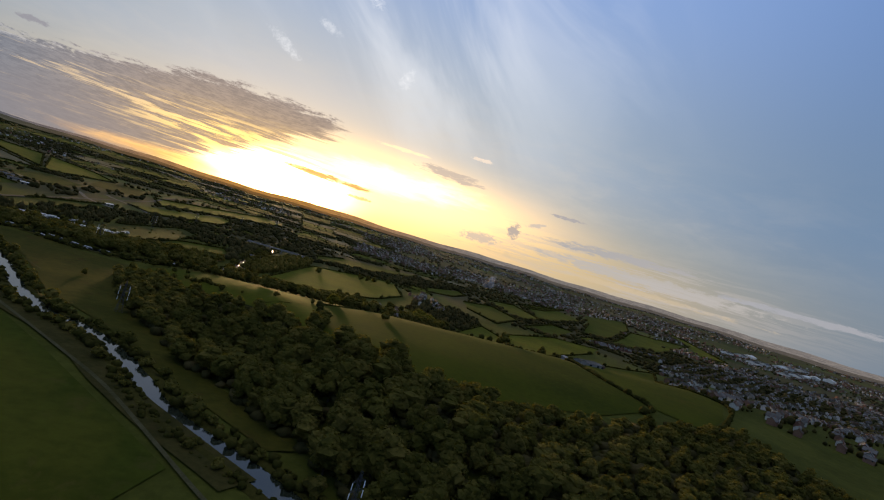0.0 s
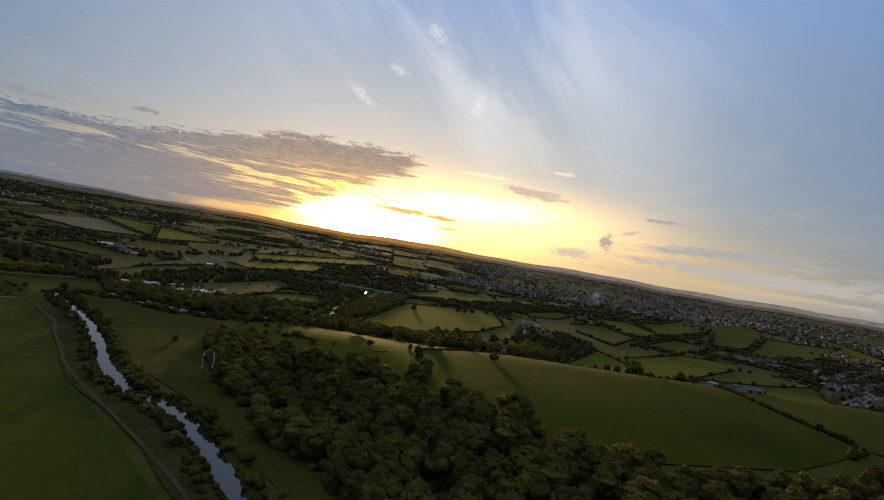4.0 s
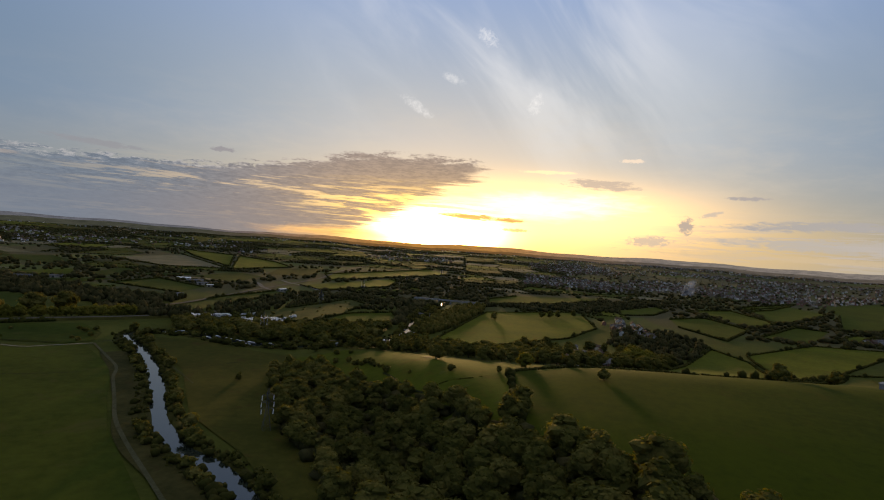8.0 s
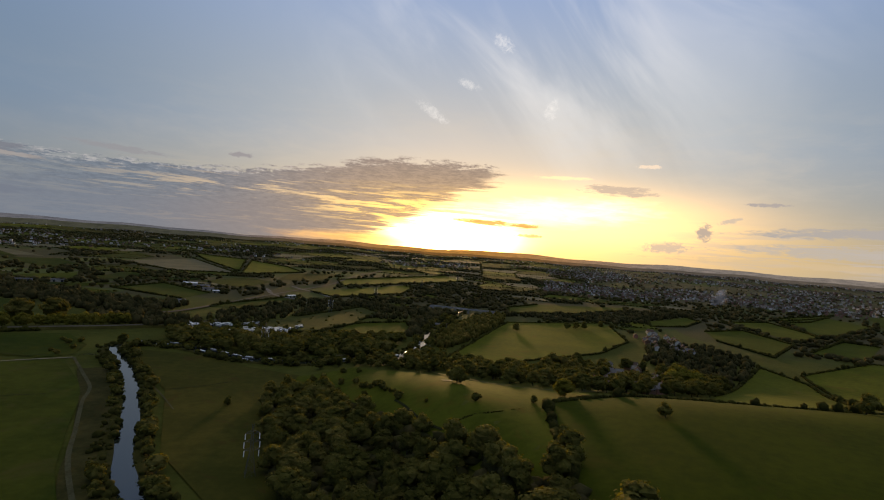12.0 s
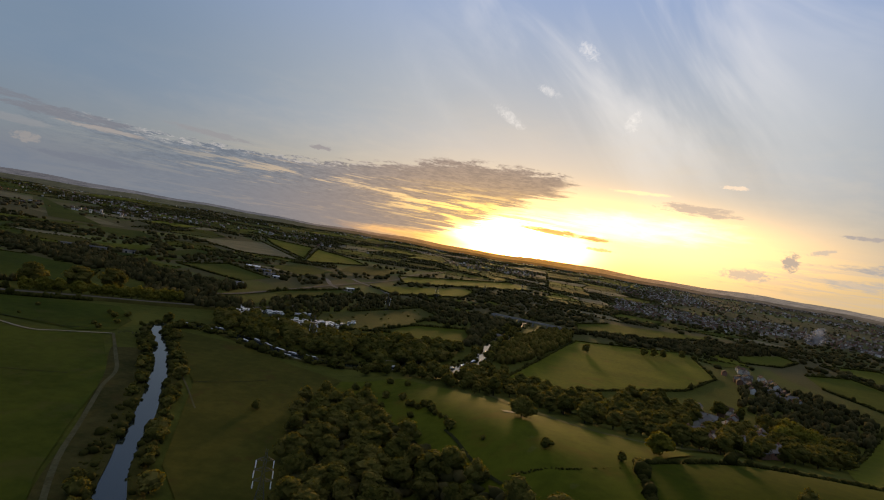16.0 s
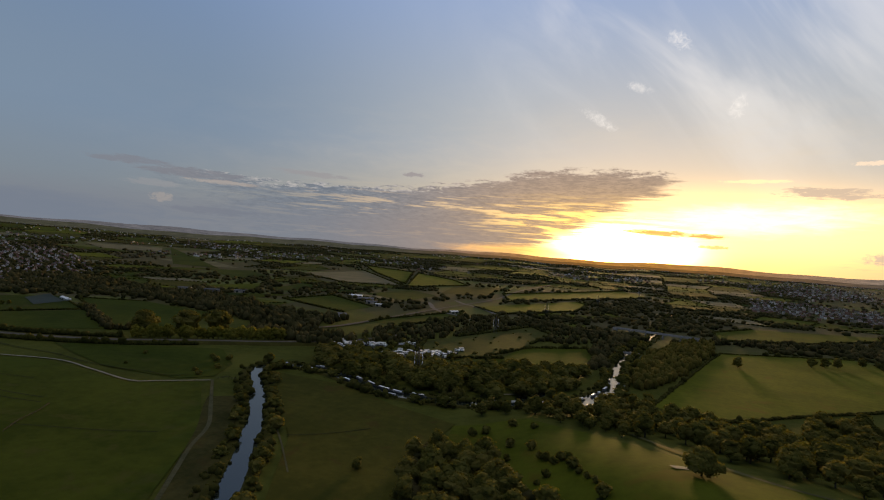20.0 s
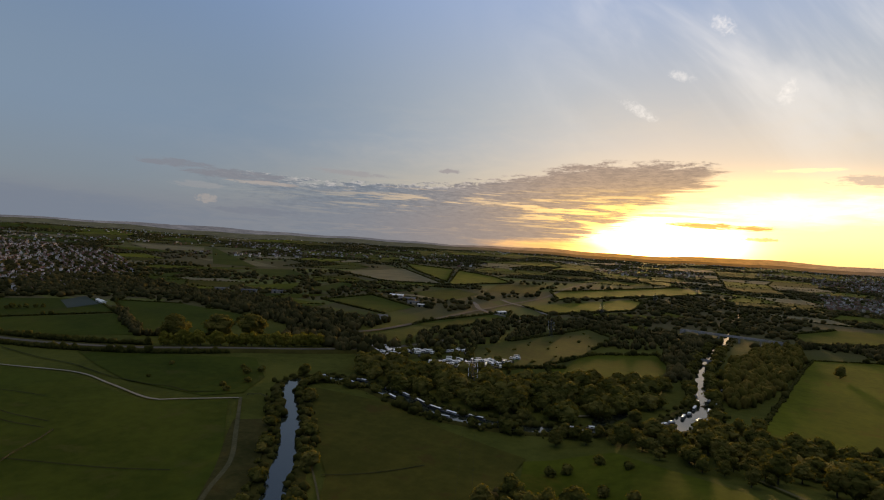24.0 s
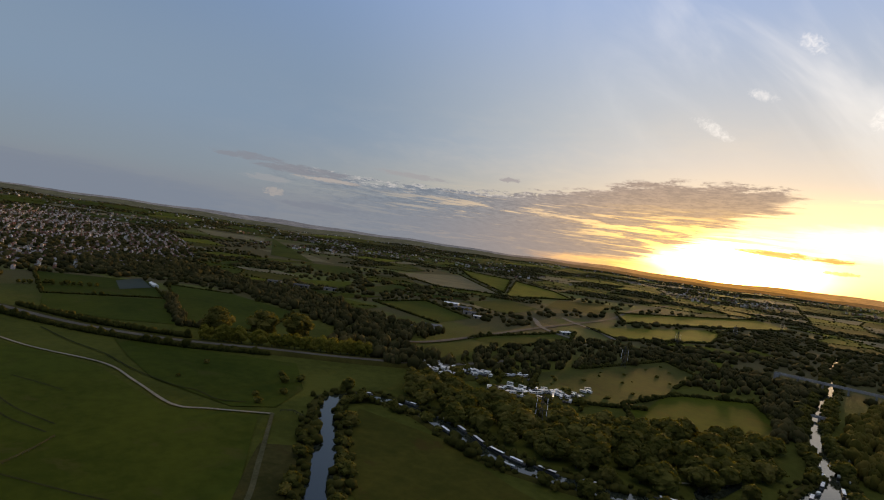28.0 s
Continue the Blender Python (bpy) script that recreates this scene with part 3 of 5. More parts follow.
# far hills beyond the edge of the valley, as a glowing backdrop
def build_far_hills():
    """Two glowing strips of hills; haze, warmth under the sun and blue away from it are painted in."""
    for dist, lift, glow, label in ((4350, -32, 0.72, "glowing backdrop of brownish wooded hills with painted haze"), (4757, 0, 1.0, "glowing backdrop of pale blue-grey hills on the horizon")):
        verts, faces, n = [], [], 721
        for k in range(n):
            d = -100 + 200 * k / (n - 1)
            a = radians(d)
            x, y = dist * math.sin(a), 200 + dist * math.cos(a)
            ridge = 44 * math.exp(-((d + 78) / 26) ** 2) + 10 * math.exp(-((d + 24) / 12) ** 2) + 5 * math.sin(d * 0.31) + 3 * math.sin(d * 0.93 + 1) - 8
            top = 126 + ridge + 6 * math.sin(d * 0.13 + 1) + 4 * math.sin(d * 0.37) + 14 * math.exp(-((d + 47) / 8.5) ** 2) + 9 * math.exp(-((d - 30) / 14) ** 2)
            if lift:
                top = 98 + 13 * smooth((-12 - d) / 20) + 0.92 * ridge + 5 * noise.noise(Vector((d * 0.11, 2, 0)))
            top += 1.6 * noise.noise(Vector((d * 1.7, dist, 0))) + 0.9 * noise.noise(Vector((d * 6.0, dist, 3)))
            verts += [(x, y, 20), (x, y, top)]
        faces = [(2 * k, 2 * k + 2, 2 * k + 3, 2 * k + 1) for k in range(n - 1)]
        mt = bpy.data.materials.new("glowing_hazy_hills")
        mt.use_nodes = True
        s = Sheet(mt.node_tree)
        mt.node_tree.nodes.clear()
        pos = s.put("ShaderNodeNewGeometry").outputs["Position"]
        sp = s.put("ShaderNodeSeparateXYZ")
        s.wire(pos, sp.inputs[0])
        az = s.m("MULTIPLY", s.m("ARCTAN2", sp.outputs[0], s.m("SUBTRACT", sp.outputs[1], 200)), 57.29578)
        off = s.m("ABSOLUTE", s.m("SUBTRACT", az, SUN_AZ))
        # haze and sun-side warmth are put into the emitted colour
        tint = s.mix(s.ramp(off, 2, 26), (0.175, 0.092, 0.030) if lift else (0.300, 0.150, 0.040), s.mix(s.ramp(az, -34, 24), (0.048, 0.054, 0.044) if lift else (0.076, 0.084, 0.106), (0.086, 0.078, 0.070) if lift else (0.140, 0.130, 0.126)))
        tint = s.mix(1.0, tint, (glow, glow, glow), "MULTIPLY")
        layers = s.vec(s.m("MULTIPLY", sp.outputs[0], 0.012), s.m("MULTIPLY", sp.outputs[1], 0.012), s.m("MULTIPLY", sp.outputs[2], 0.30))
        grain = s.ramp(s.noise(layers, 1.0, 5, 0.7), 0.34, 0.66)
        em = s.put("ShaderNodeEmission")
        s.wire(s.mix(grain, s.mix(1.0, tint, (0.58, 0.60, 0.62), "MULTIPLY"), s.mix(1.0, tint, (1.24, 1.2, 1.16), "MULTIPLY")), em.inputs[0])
        s.wire(em.outputs[0], s.put("ShaderNodeOutputMaterial").inputs[0])
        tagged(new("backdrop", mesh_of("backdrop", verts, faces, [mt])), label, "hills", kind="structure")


build_far_hills()

# ways
TRACK = [(-327, 640), (-284, 594), (-255, 562), (-240, 535), (-225, 512), (-205, 482), (-184, 450), (-158, 418), (-120, 376), (-94, 347), (-57, 304), (-20, 250), (6, 211), (50, 150)]
PATHWAY = [(-620, 590), (-540, 599), (-473, 618), (-424, 613), (-373, 606), (-356, 617), (-327, 640)]
RAILWAY = [(-900, 590), (-780, 612), (-693, 637), (-618, 652), (-560, 671), (-505, 700), (-450, 744), (-388, 790), (-330, 850), (-300, 930)]
MAINROAD = [(-420, 900), (-398, 949), (-384, 1120), (-376, 1224), (-361, 1350), (-335, 1560), (-339, 1846), (-300, 2200)]
ribbon("footpath", PATHWAY, 2.0, 0.72, DIRT, "pale gravel footpath across the meadow", "path", 6)
ribbon("rough_strip", [(20, 222), (-36, 285), (-82, 348), (-118, 386), (-155, 422), (-186, 470), (-218, 516), (-250, 562), (-290, 612)], 20, 0.78, SCRUBBY, "rough brown growth between the track and the river", "grass", 6)
ribbon("farm_track", TRACK, 2.4, 0.92, WORN, "worn grassy track beside the river", "path", 6)
ribbon("embankment", RAILWAY, 26, 0.05, BANK, "low grassy embankment of the road", "embankment", 10, ((-1, 0.0), (-0.62, 2.2), (0.62, 2.2), (1, 0.0)))
ribbon("road", RAILWAY, 7.0, 2.30, ASPHALT, "grey asphalt road on a low embankment", "road", 10)
ribbon("road", MAINROAD, 8.0, 1.3, ASPHALT, "grey main road through the fields", "road", 14)
ribbon("slip_road", [(-428, 1345), (-405, 1305), (-384, 1262), (-352, 1222), (-310, 1195)], 9, 1.36, ROADGREY, "pale slip road at the junction", "road", 8)
ribbon("slip_road", [(-395, 1430), (-366, 1390), (-338, 1366), (-300, 1330), (-262, 1270)], 9, 1.36, ROADGREY, "pale slip road at the junction", "road", 8)
ribbon("lane", [(-20, 648), (10, 602), (48, 565), (95, 560), (150, 605)], 2.6, 1.1, WORN, "narrow lane below the meadow", "road", 8)

# fields: the meadows by the river first, then the hill, then the valley
field([(-560, 590), (-470, 612), (-372, 600), (-330, 632), (-255, 556), (-215, 490), (-180, 436), (-100, 342), (-10, 228), (-60, 120), (-330, 250), (-480, 430)], PASTURE, "wide dark green pasture beside the river")
field([(-480, 640), (-425, 625), (-352, 630), (-335, 650), (-352, 690), (-405, 735), (-470, 700), (-540, 660)], PASTURE, "uneven green meadow below the road")
ribbon("brook", [(-600, 632), (-543, 629), (-496, 631), (-451, 626), (-404, 627), (-388, 632), (-366, 631), (-352, 641)], 1.2, 0.80, DITCH, "narrow overgrown brook through the meadow", "brook", 5)
ribbon("footpath", [(-277, 645), (-234, 595), (-201, 560), (-176, 532)], 1.0, 0.95, WORN, "faint trodden path along the meadow's edge", "path", 5)
for cut in ([(-208, 572), (-194, 582), (-182, 594), (-171, 608)], [(-470, 564), (-445, 570), (-428, 573)], [(-440, 545), (-410, 544), (-378, 548)], [(-425, 538), (-400, 536), (-370, 541)], [(-345, 509), (-320, 518), (-296, 527), (-270, 540)]):
    ribbon("ditch", cut, 1.0, 0.80, DITCH, "short dark ditch in the pasture", "ditch", 4)
ribbon("ditch", [(-32, 540), (-24, 525), (-14, 503), (-4, 486), (2, 478)], 1.6, 1.25, DITCH, "dark ditch across the sunlit pasture", "ditch", 4)
field([(-302, 690), (-240, 688), (-180, 660), (-128, 645), (-130, 590), (-100, 505), (-60, 425), (0, 330), (52, 262), (30, 258), (-35, 335), (-90, 412), (-146, 466), (-205, 572), (-268, 640)], ROUGH, "rough brownish meadow between river and wood")
field([(-770, 703), (-713, 813), (-575, 738), (-615, 698), (-690, 668)], PASTURE, "green pasture beyond the road")
field([(-834, 890), (-746, 936), (-599, 916), (-513, 795), (-566, 745)], PASTURE, "green pasture with large trees at its foot")
field([(-960, 770), (-864, 882), (-786, 846), (-722, 818), (-778, 705)], PASTURE, "mown sports ground")
field([(-872, 836), (-893, 884), (-806, 850), (-794, 800)], TURF, "grey-green artificial pitch of the sports ground", 0.8)
field([(-128, 640), (-85, 664), (-18, 606), (40, 568), (98, 545), (60, 507), (57, 468), (53, 398), (30, 418), (10, 444), (-30, 492), (-80, 560), (-120, 600)], BRIGHT, "sunlit rough pasture with scattered bushes", 0.75)
field([(62, 507), (120, 538), (174, 549), (270, 563), (352, 602), (342, 504), (348, 384), (323, 356), (261, 325), (122, 304), (92, 336), (70, 362), (57, 396), (60, 440)], HILLGRASS, "large green field on the hill", 0.6)
field([(420, 610), (500, 735), (615, 770), (740, 820), (540, 560), (530, 470), (455, 395), (385, 345), (352, 378), (358, 460), (372, 520)], HILLGRASS, "green field beside the housing estate")
field([(185, 562), (228, 650), (388, 875), (395, 790), (345, 640), (270, 575)], GREEN, "pasture behind the hill")
field([(362, 640), (405, 800), (420, 842), (597, 976), (707, 971), (639, 888), (480, 755)], BRIGHT, "yellow-green sunlit field")
field([(-4, 775), (70, 1047), (91, 1115), (264, 1203), (284, 1180), (262, 1000), (190, 880), (110, 815), (30, 745)], BRIGHT, "broad pasture above the river")
field([(103, 1253), (110, 1360), (190, 1472), (420, 1552), (400, 1480), (240, 1330)], BRIGHT, "long narrow pasture")
field([(374, 1222), (397, 1308), (529, 1436), (530, 1366), (455, 1260)], GREEN, "small green field beside the village")
field([(439, 1092), (471, 1212), (571, 1271), (581, 1122), (458, 966)], GREEN, "green field between hedges")
field([(606, 1286), (583, 1392), (723, 1458), (715, 1252), (612, 1158)], GREEN, "green field between hedges")
field([(803, 1560), (1062, 1735), (868, 1530), (770, 1470)], BRIGHT, "narrow sunlit strip of pasture")
field([(544, 1029), (722, 1209), (764, 1173), (600, 985)], GREEN, "green field between hedges")
field([(785, 1507), (999, 1660), (996, 1498), (750, 1270), (700, 1240)], GREEN, "green field between hedges")
field([(1150, 1727), (1494, 1938), (1250, 1590), (917, 1229), (800, 1190), (1010, 1480)], GREEN, "large green field on the far slope")
field([(769, 1090), (930, 1215), (1240, 1560), (1482, 1554), (1098, 1222)], GREEN, "green field above the estate")
field([(1742, 1992), (1668, 1748), (1486, 1365), (1378, 1369), (1500, 1560)], BRIGHT, "pasture on the far slope")
field([(-141, 968), (-76, 1018), (-60, 950), (-76, 877), (-151, 819), (-172, 880)], BRIGHT, "bright green field by the willows")
field([(-244, 850), (-262, 920), (-240, 985), (-205, 1080), (-176, 1165), (-132, 1100), (-145, 1001), (-155, 880), (-205, 845)], MEADOW, "rough olive meadow behind the park")
field([(-1016, 1716), (-946, 2024), (-623, 1645), (-773, 1579)], STUBBLE, "pale stubble field")
field([(-1087, 2284), (-830, 2190), (-650, 1720), (-900, 2010)], BRIGHT, "green field on the slope")
field([(-800, 2170), (-609, 2019), (-503, 1857), (-618, 1620), (-640, 1720)], BRIGHT, "green field on the slope")
field([(-646, 1150), (-624, 1286), (-476, 1186), (-473, 1078)], PASTURE, "green field beside sheds")
field([(-355, 1710), (-61, 2205), (24, 2035), (-300, 1540)], BRIGHT, "long field under the low sun")
field([(-330, 1361), (-122, 1773), (-138, 1471), (-259, 1283)], BRIGHT, "long field under the low sun")
field([(-390, 1016), (-385, 1066), (-323, 1261), (-300, 1156), (-340, 1013)], PASTURE, "small pasture by the main road")
field([(-2042, 2161), (-1537, 1812), (-1194, 1568), (-1353, 1544)], PASTURE, "sloping green field")
field([(-893, 1205), (-853, 1336), (-752, 1199), (-813, 1156)], BRIGHT, "small green field")
field([(-775, 1261), (-813, 1458), (-737, 1417), (-723, 1270)], PASTURE, "small green field")
field([(-1190, 1520), (-1120, 1620), (-930, 1480), (-990, 1390)], PASTURE, "small green field")
field([(-1530, 1640), (-1400, 1760), (-1180, 1640), (-1300, 1560)], STUBBLE, "pale stubble field")
field([(-2250, 1900), (-2000, 2080), (-1800, 1900), (-1980, 1780)], STUBBLE, "pale stubble field")
field([(-600, 1380), (-560, 1560), (-470, 1500), (-470, 1330)], PASTURE, "green field between hedges")
field([(-480, 1560), (-520, 1780), (-400, 1900), (-380, 1620)], ROUGH, "brownish field between hedges")


FIELDS.append([(-402, 1030), (-360, 1030), (-345, 1215), (-300, 1185), (-255, 1265), (-320, 1400), (-318, 1560), (-322, 2050), (-368, 2050), (-352, 1560), (-400, 1440), (-436, 1345), (-398, 1270)])


# ---------------------------------------------------------------- trees
def blob(rng, c, r, sub, squash=0.85, rough=0.28):
    """Vertices and faces of one ragged clump."""
    bm = bmesh.new()
    bmesh.ops.create_icosphere(bm, subdivisions=sub, radius=1.0)
    off = Vector((rng.uniform(-50, 50), rng.uniform(-50, 50), rng.uniform(-50, 50)))
    vs = []
    for v in bm.verts:
        k = 1 + rough * 2.2 * noise.noise(v.co * 1.6 + off)
        vs.append((c[0] + v.co.x * r * k, c[1] + v.co.y * r * k, c[2] + v.co.z * r * k * squash))
    fs = [tuple(v.index for v in f.verts) for f in bm.faces]
    bm.free()
    return vs, fs


def crown_mesh(seed, material, tall=1.0, lobes=15, leaves=70, wide=1.0, leaf=0.085):
    """A crown of height about 1 and width about 1, made of ragged lobes set with many leaf sprays."""
    rng = random.Random(seed)
    verts, faces = blob(rng, (0, 0, 0.50 * tall), 0.27 * wide, 2, 1.2, 0.2)
    for i in range(lobes):
        a, t = rng.uniform(0, 2 * math.pi), (i + 0.5) / lobes
        z = 0.12 + 0.80 * t
        reach = math.sin(math.pi * min(1, 0.16 + 0.80 * t)) ** 0.8
        d = (0.34 * math.sqrt(rng.uniform(0.15, 1))) * reach * wide
        c = (d * math.cos(a), d * math.sin(a), z * tall)
        r = rng.uniform(0.18, 0.28) * (0.75 + 0.4 * reach)
        vs, fs = blob(rng, c, r * 0.86, 1)
        o = len(verts)
        verts += vs
        faces += [tuple(k + o for k in f) for f in fs]
        for _ in range(leaves):
            n = Vector((rng.gauss(0, 1), rng.gauss(0, 1), rng.gauss(0.25, 1))).normalized()
            p = Vector(c) + n * r * rng.uniform(0.84, 1.08)
            u = n.cross(Vector((rng.gauss(0, 1), rng.gauss(0, 1), rng.gauss(0, 1)))).normalized()
            w = (n.cross(u) + n * rng.uniform(-0.7, 0.7)).normalized()
            s_ = leaf * rng.uniform(0.5, 1.1)
            o = len(verts)
            verts += [tuple(p + u * s_), tuple(p + w * s_ * 0.7), tuple(p - u * s_), tuple(p - w * s_ * 0.7)]
            faces.append((o, o + 1, o + 2, o + 3))
    return mesh_of("crown", verts, faces, [material])


def trunk_mesh(seed, thick=0.035):
    """A tapered trunk with limbs, for a tree of height 1."""
    rng = random.Random(seed)
    bm = bmesh.new()

    def ring(p, d, r):
        d = Vector(d).normalized()
        u = d.cross(Vector((0.3, 1, 0.1))).normalized()
        v = d.cross(u)
        return [bm.verts.new(Vector(p) + (u * math.cos(q) + v * math.sin(q)) * r) for q in (2 * math.pi * k / 6 for k in range(6))]

    def join(lo, hi, cap=True):
        for k in range(6):
            bm.faces.new((lo[k], lo[(k + 1) % 6], hi[(k + 1) % 6], hi[k]))
        if cap:
            bm.faces.new(hi)

    up = (0, 0, 1)
    foot, fork = ring((0, 0, -0.03), up, thick), ring((0.01, 0, 0.28), up, thick * 0.75)
    join(foot, fork, False)
    join(fork, ring((0, 0.02, 0.62), up, thick * 0.4))
    for k in range(5):
        a = k * 1.3 + rng.uniform(0, 0.6)
        z = 0.46 + 0.04 * k
        join(fork, ring((0.22 * math.cos(a), 0.22 * math.sin(a), z + rng.uniform(0, 0.1)), (math.cos(a), math.sin(a), 0.9), thick * 0.18))
    me = bpy.data.meshes.new("trunk")
    bm.to_mesh(me)
    bm.free()
    me.materials.append(BARK)
    return me


CROWNS = [crown_mesh(10 + i, LEAF, 1.08, 12, 46, 0.98 + 0.12 * (i % 3), 0.060) for i in range(8)]
BUSHES = [crown_mesh(40 + i, LEAF, 0.8, 8, 32, 1.25, 0.1) for i in range(4)]
GOLDEN = [crown_mesh(60 + i, LEAF_YELLOW, 1.0, 13, 64, 1.0) for i in range(2)]
ROUND = [crown_mesh(70 + i, LEAF, 1.0, 26, 70, 1.25, 0.06) for i in range(2)]
TRUNKS = [trunk_mesh(80 + i) for i in range(3)]
rng = random.Random(7)


def tree_kind(name, crown, trunk, label, group):
    """A tree of height 1, kept below the ground as the first of its kind until it is placed."""
    e = root(name, pose(0, 0, 0), label, "tree", group)
    part("trunk", trunk, BARK, e)
    c = part("crown", crown, LEAF, e)
    c.location = (0, 0, 0.16)
    c.scale = (1, 1, 0.84)
    return e


class Stand:
    """Places trees: the first of each kind is the pattern, the rest are copies."""

    def __init__(self, name, crowns, label, group):
        self.kinds = [tree_kind(name, c, TRUNKS[i % 3], label, group) for i, c in enumerate(crowns)]
        self.used = [False] * len(crowns)

    def plant(self, x, y, h, w=1.0, sink=0.0):
        i = rng.randrange(len(self.kinds))
        ob = self.kinds[i]
        m = pose(x, y, land(x, y) - sink, rng.uniform(-3, 3), rng.uniform(-3, 3), rng.uniform(0, 360))
        if self.used[i]:
            ob = copy_thing(ob, m)
        else:
            self.used[i], ob.matrix_basis = True, m
        ob.scale = (h * w, h * w, h)
        return ob


WOOD = [(-134, 592), (-122, 606), (-92, 594), (-62, 552), (-20, 496), (18, 451), (36, 427), (56, 404), (74, 370), (96, 342), (126, 310), (190, 294), (258, 306), (335, 332), (420, 342), (420, 150),
        (230, 130), (110, 150), (70, 215), (38, 276), (10, 316), (-14, 340), (-42, 384), (-66, 424), (-88, 466), (-104, 504), (-122, 550)]
wood = Stand("broadleaf_tree", CROWNS, "broadleaf woodland tree with a dense dark green crown", "trees of the wood")
hill_wood = Stand("hillside_tree", CROWNS, "broadleaf tree at the top of the hanging wood", "trees at the top of the wood")
for x, y in scatter(WOOD, 13.3, rng):
    big = smooth((440 - y) / 130) * smooth((190 - x) / 70)
    (wood if x < 205 else hill_wood).plant(x, y, rng.uniform(10.0, 14.0) + big * rng.uniform(1.0, 6.5) - 2.5 * smooth((x - 90) / 60), rng.uniform(1.0, 1.3))

# trees and bushes on the river's banks
river_line, river_dirs = spline(RIVER, 7)
bank = Stand("riverside_tree", BUSHES, "bushy dark willow on the river bank", "trees along the river")
for i, (q, d) in enumerate(zip(river_line, river_dirs)):
    if not 140 < q.y < 1130:
        continue
    for side in (-1, 1):
        if q.y > 690 and q.x > -300 and side == -1 and q.x < -80 and rng.random() < 0.6:
            continue
        if rng.random() < 0.5 + 0.9 * noise.noise(Vector((q.x * 0.02, q.y * 0.02, side * 5))):
            off = side * (river_width(q) / 2 + 2.5 + rng.uniform(0, 5))
            bank.plant(q.x + d.y * off, q.y - d.x * off, rng.choice((3, 5, 7, 9) if q.y < 450 else (3.5, 5, 6, 8, 10)) * rng.uniform(0.85, 1.15), rng.uniform(1.0, 1.35))

SHRUBS = []
for q, d in zip(river_line, river_dirs):
    for side in (-1, 1):
        thick = 0.5 + 1.1 * noise.noise(Vector((q.x * 0.03, q.y * 0.03, side * 3)))
        for _ in range(9):
            if rng.random() < thick + 0.25:
                off = side * (river_width(q) / 2 - 0.8 + 9.5 * rng.random() ** 1.6)
                al = rng.uniform(-4, 4)
                h = 0.8 + 3.6 * rng.random() ** 2 * (0.5 + thick)
                SHRUBS.append((q.x + d.y * off + d.x * al, q.y - d.x * off + d.y * al, h, h * rng.uniform(0.9, 1.5)))

# single trees of the fields
lone = Stand("field_tree", CROWNS[:3], "single round tree standing in a field", "trees of the fields")
for x, y, h in ((284, 560, 14), (368, 612, 12), (122, 485, 8), (60, 497, 6), (54, 508, 5), (61, 452, 6), (60, 430, 10), (58, 416, 9),
                (-149, 552, 6), (-155, 470, 5), (-30, 540, 6), (96, 1020, 12), (205, 1100, 12), (188, 1090, 11), (222, 1112, 12), (260, 1150, 11)):
    lone.plant(x, y, h, 1.1)
grand = Stand("field_tree", ROUND, "big full round tree at the edge of the pasture", "big round trees")
for x, y, h in ((-533, 754, 23), (-500, 782, 24), (-478, 806, 24), (8, 562, 12)):
    grand.plant(x, y, h, 1.15)
scrub = Stand("gorse_bush", BUSHES[:3], "small dark bush on the pasture", "bushes of the pasture")
for x, y in ((-112, 628), (-104, 632), (-96, 612), (-84, 610), (-81, 592), (-70, 604), (-64, 590), (-60, 586), (-56, 581), (-52, 583), (-48, 579), (-45, 572), (-42, 565), (-38, 560), (-34, 554), (-31, 548), (-60, 562), (-57, 568), (-10, 520), (20, 508), (-76, 640), (-90, 646)):
    scrub.plant(x, y, rng.uniform(3.5, 7), rng.uniform(0.8, 1.1))
for x, y, h in ((-352, 672, 5), (-360, 655, 4), (-371, 690, 6), (-385, 700, 5), (-366, 701, 6), (-420, 640, 3), (-348, 646, 5), (-440, 676, 4)):
    scrub.plant(x, y, h, 1.2)
gold = Stand("golden_poplar", GOLDEN, "yellowing tree catching the evening light", "yellow trees")
for k in range(26):
    gold.plant(-508 + 4.6 * k + rng.uniform(-1, 1), 722 + 3.5 * k + rng.uniform(-2, 2), rng.uniform(11, 15), 0.9)
for x, y, h in ((222, 716, 20), (232, 726, 18), (212, 706, 15), (228, 708, 16), (240, 718, 16), (76, 530, 11), (68, 650, 12), (70, 713, 12), (34, 694, 11)):
    gold.plant(x, y, h, 1.15)


for k in range(12):
    lone.plant(-848 + 3 * k + rng.uniform(-2, 2), 708 + 6.6 * k + rng.uniform(-2, 2), rng.uniform(4.5, 7), 1.2)
for x, y in scatter([(-255, 840), (-262, 920), (-205, 1080), (-176, 1165), (-140, 1100), (-150, 1000), (-172, 880), (-205, 845)], 34, rng):
    scrub.plant(x, y, rng.uniform(1.5, 3.5), rng.uniform(1.2, 1.8))


# ---------------------------------------------------------------- far woods, joined
ICO = {}
for sub in (1, 2):
    b_ = bmesh.new()
    bmesh.ops.create_icosphere(b_, subdivisions=sub, radius=1.0)
    ICO[sub] = (np.array([v.co[:] for v in b_.verts]), np.array([[v.index for v in f.verts] for f in b_.faces]))
    b_.free()
nrng = np.random.default_rng(5)


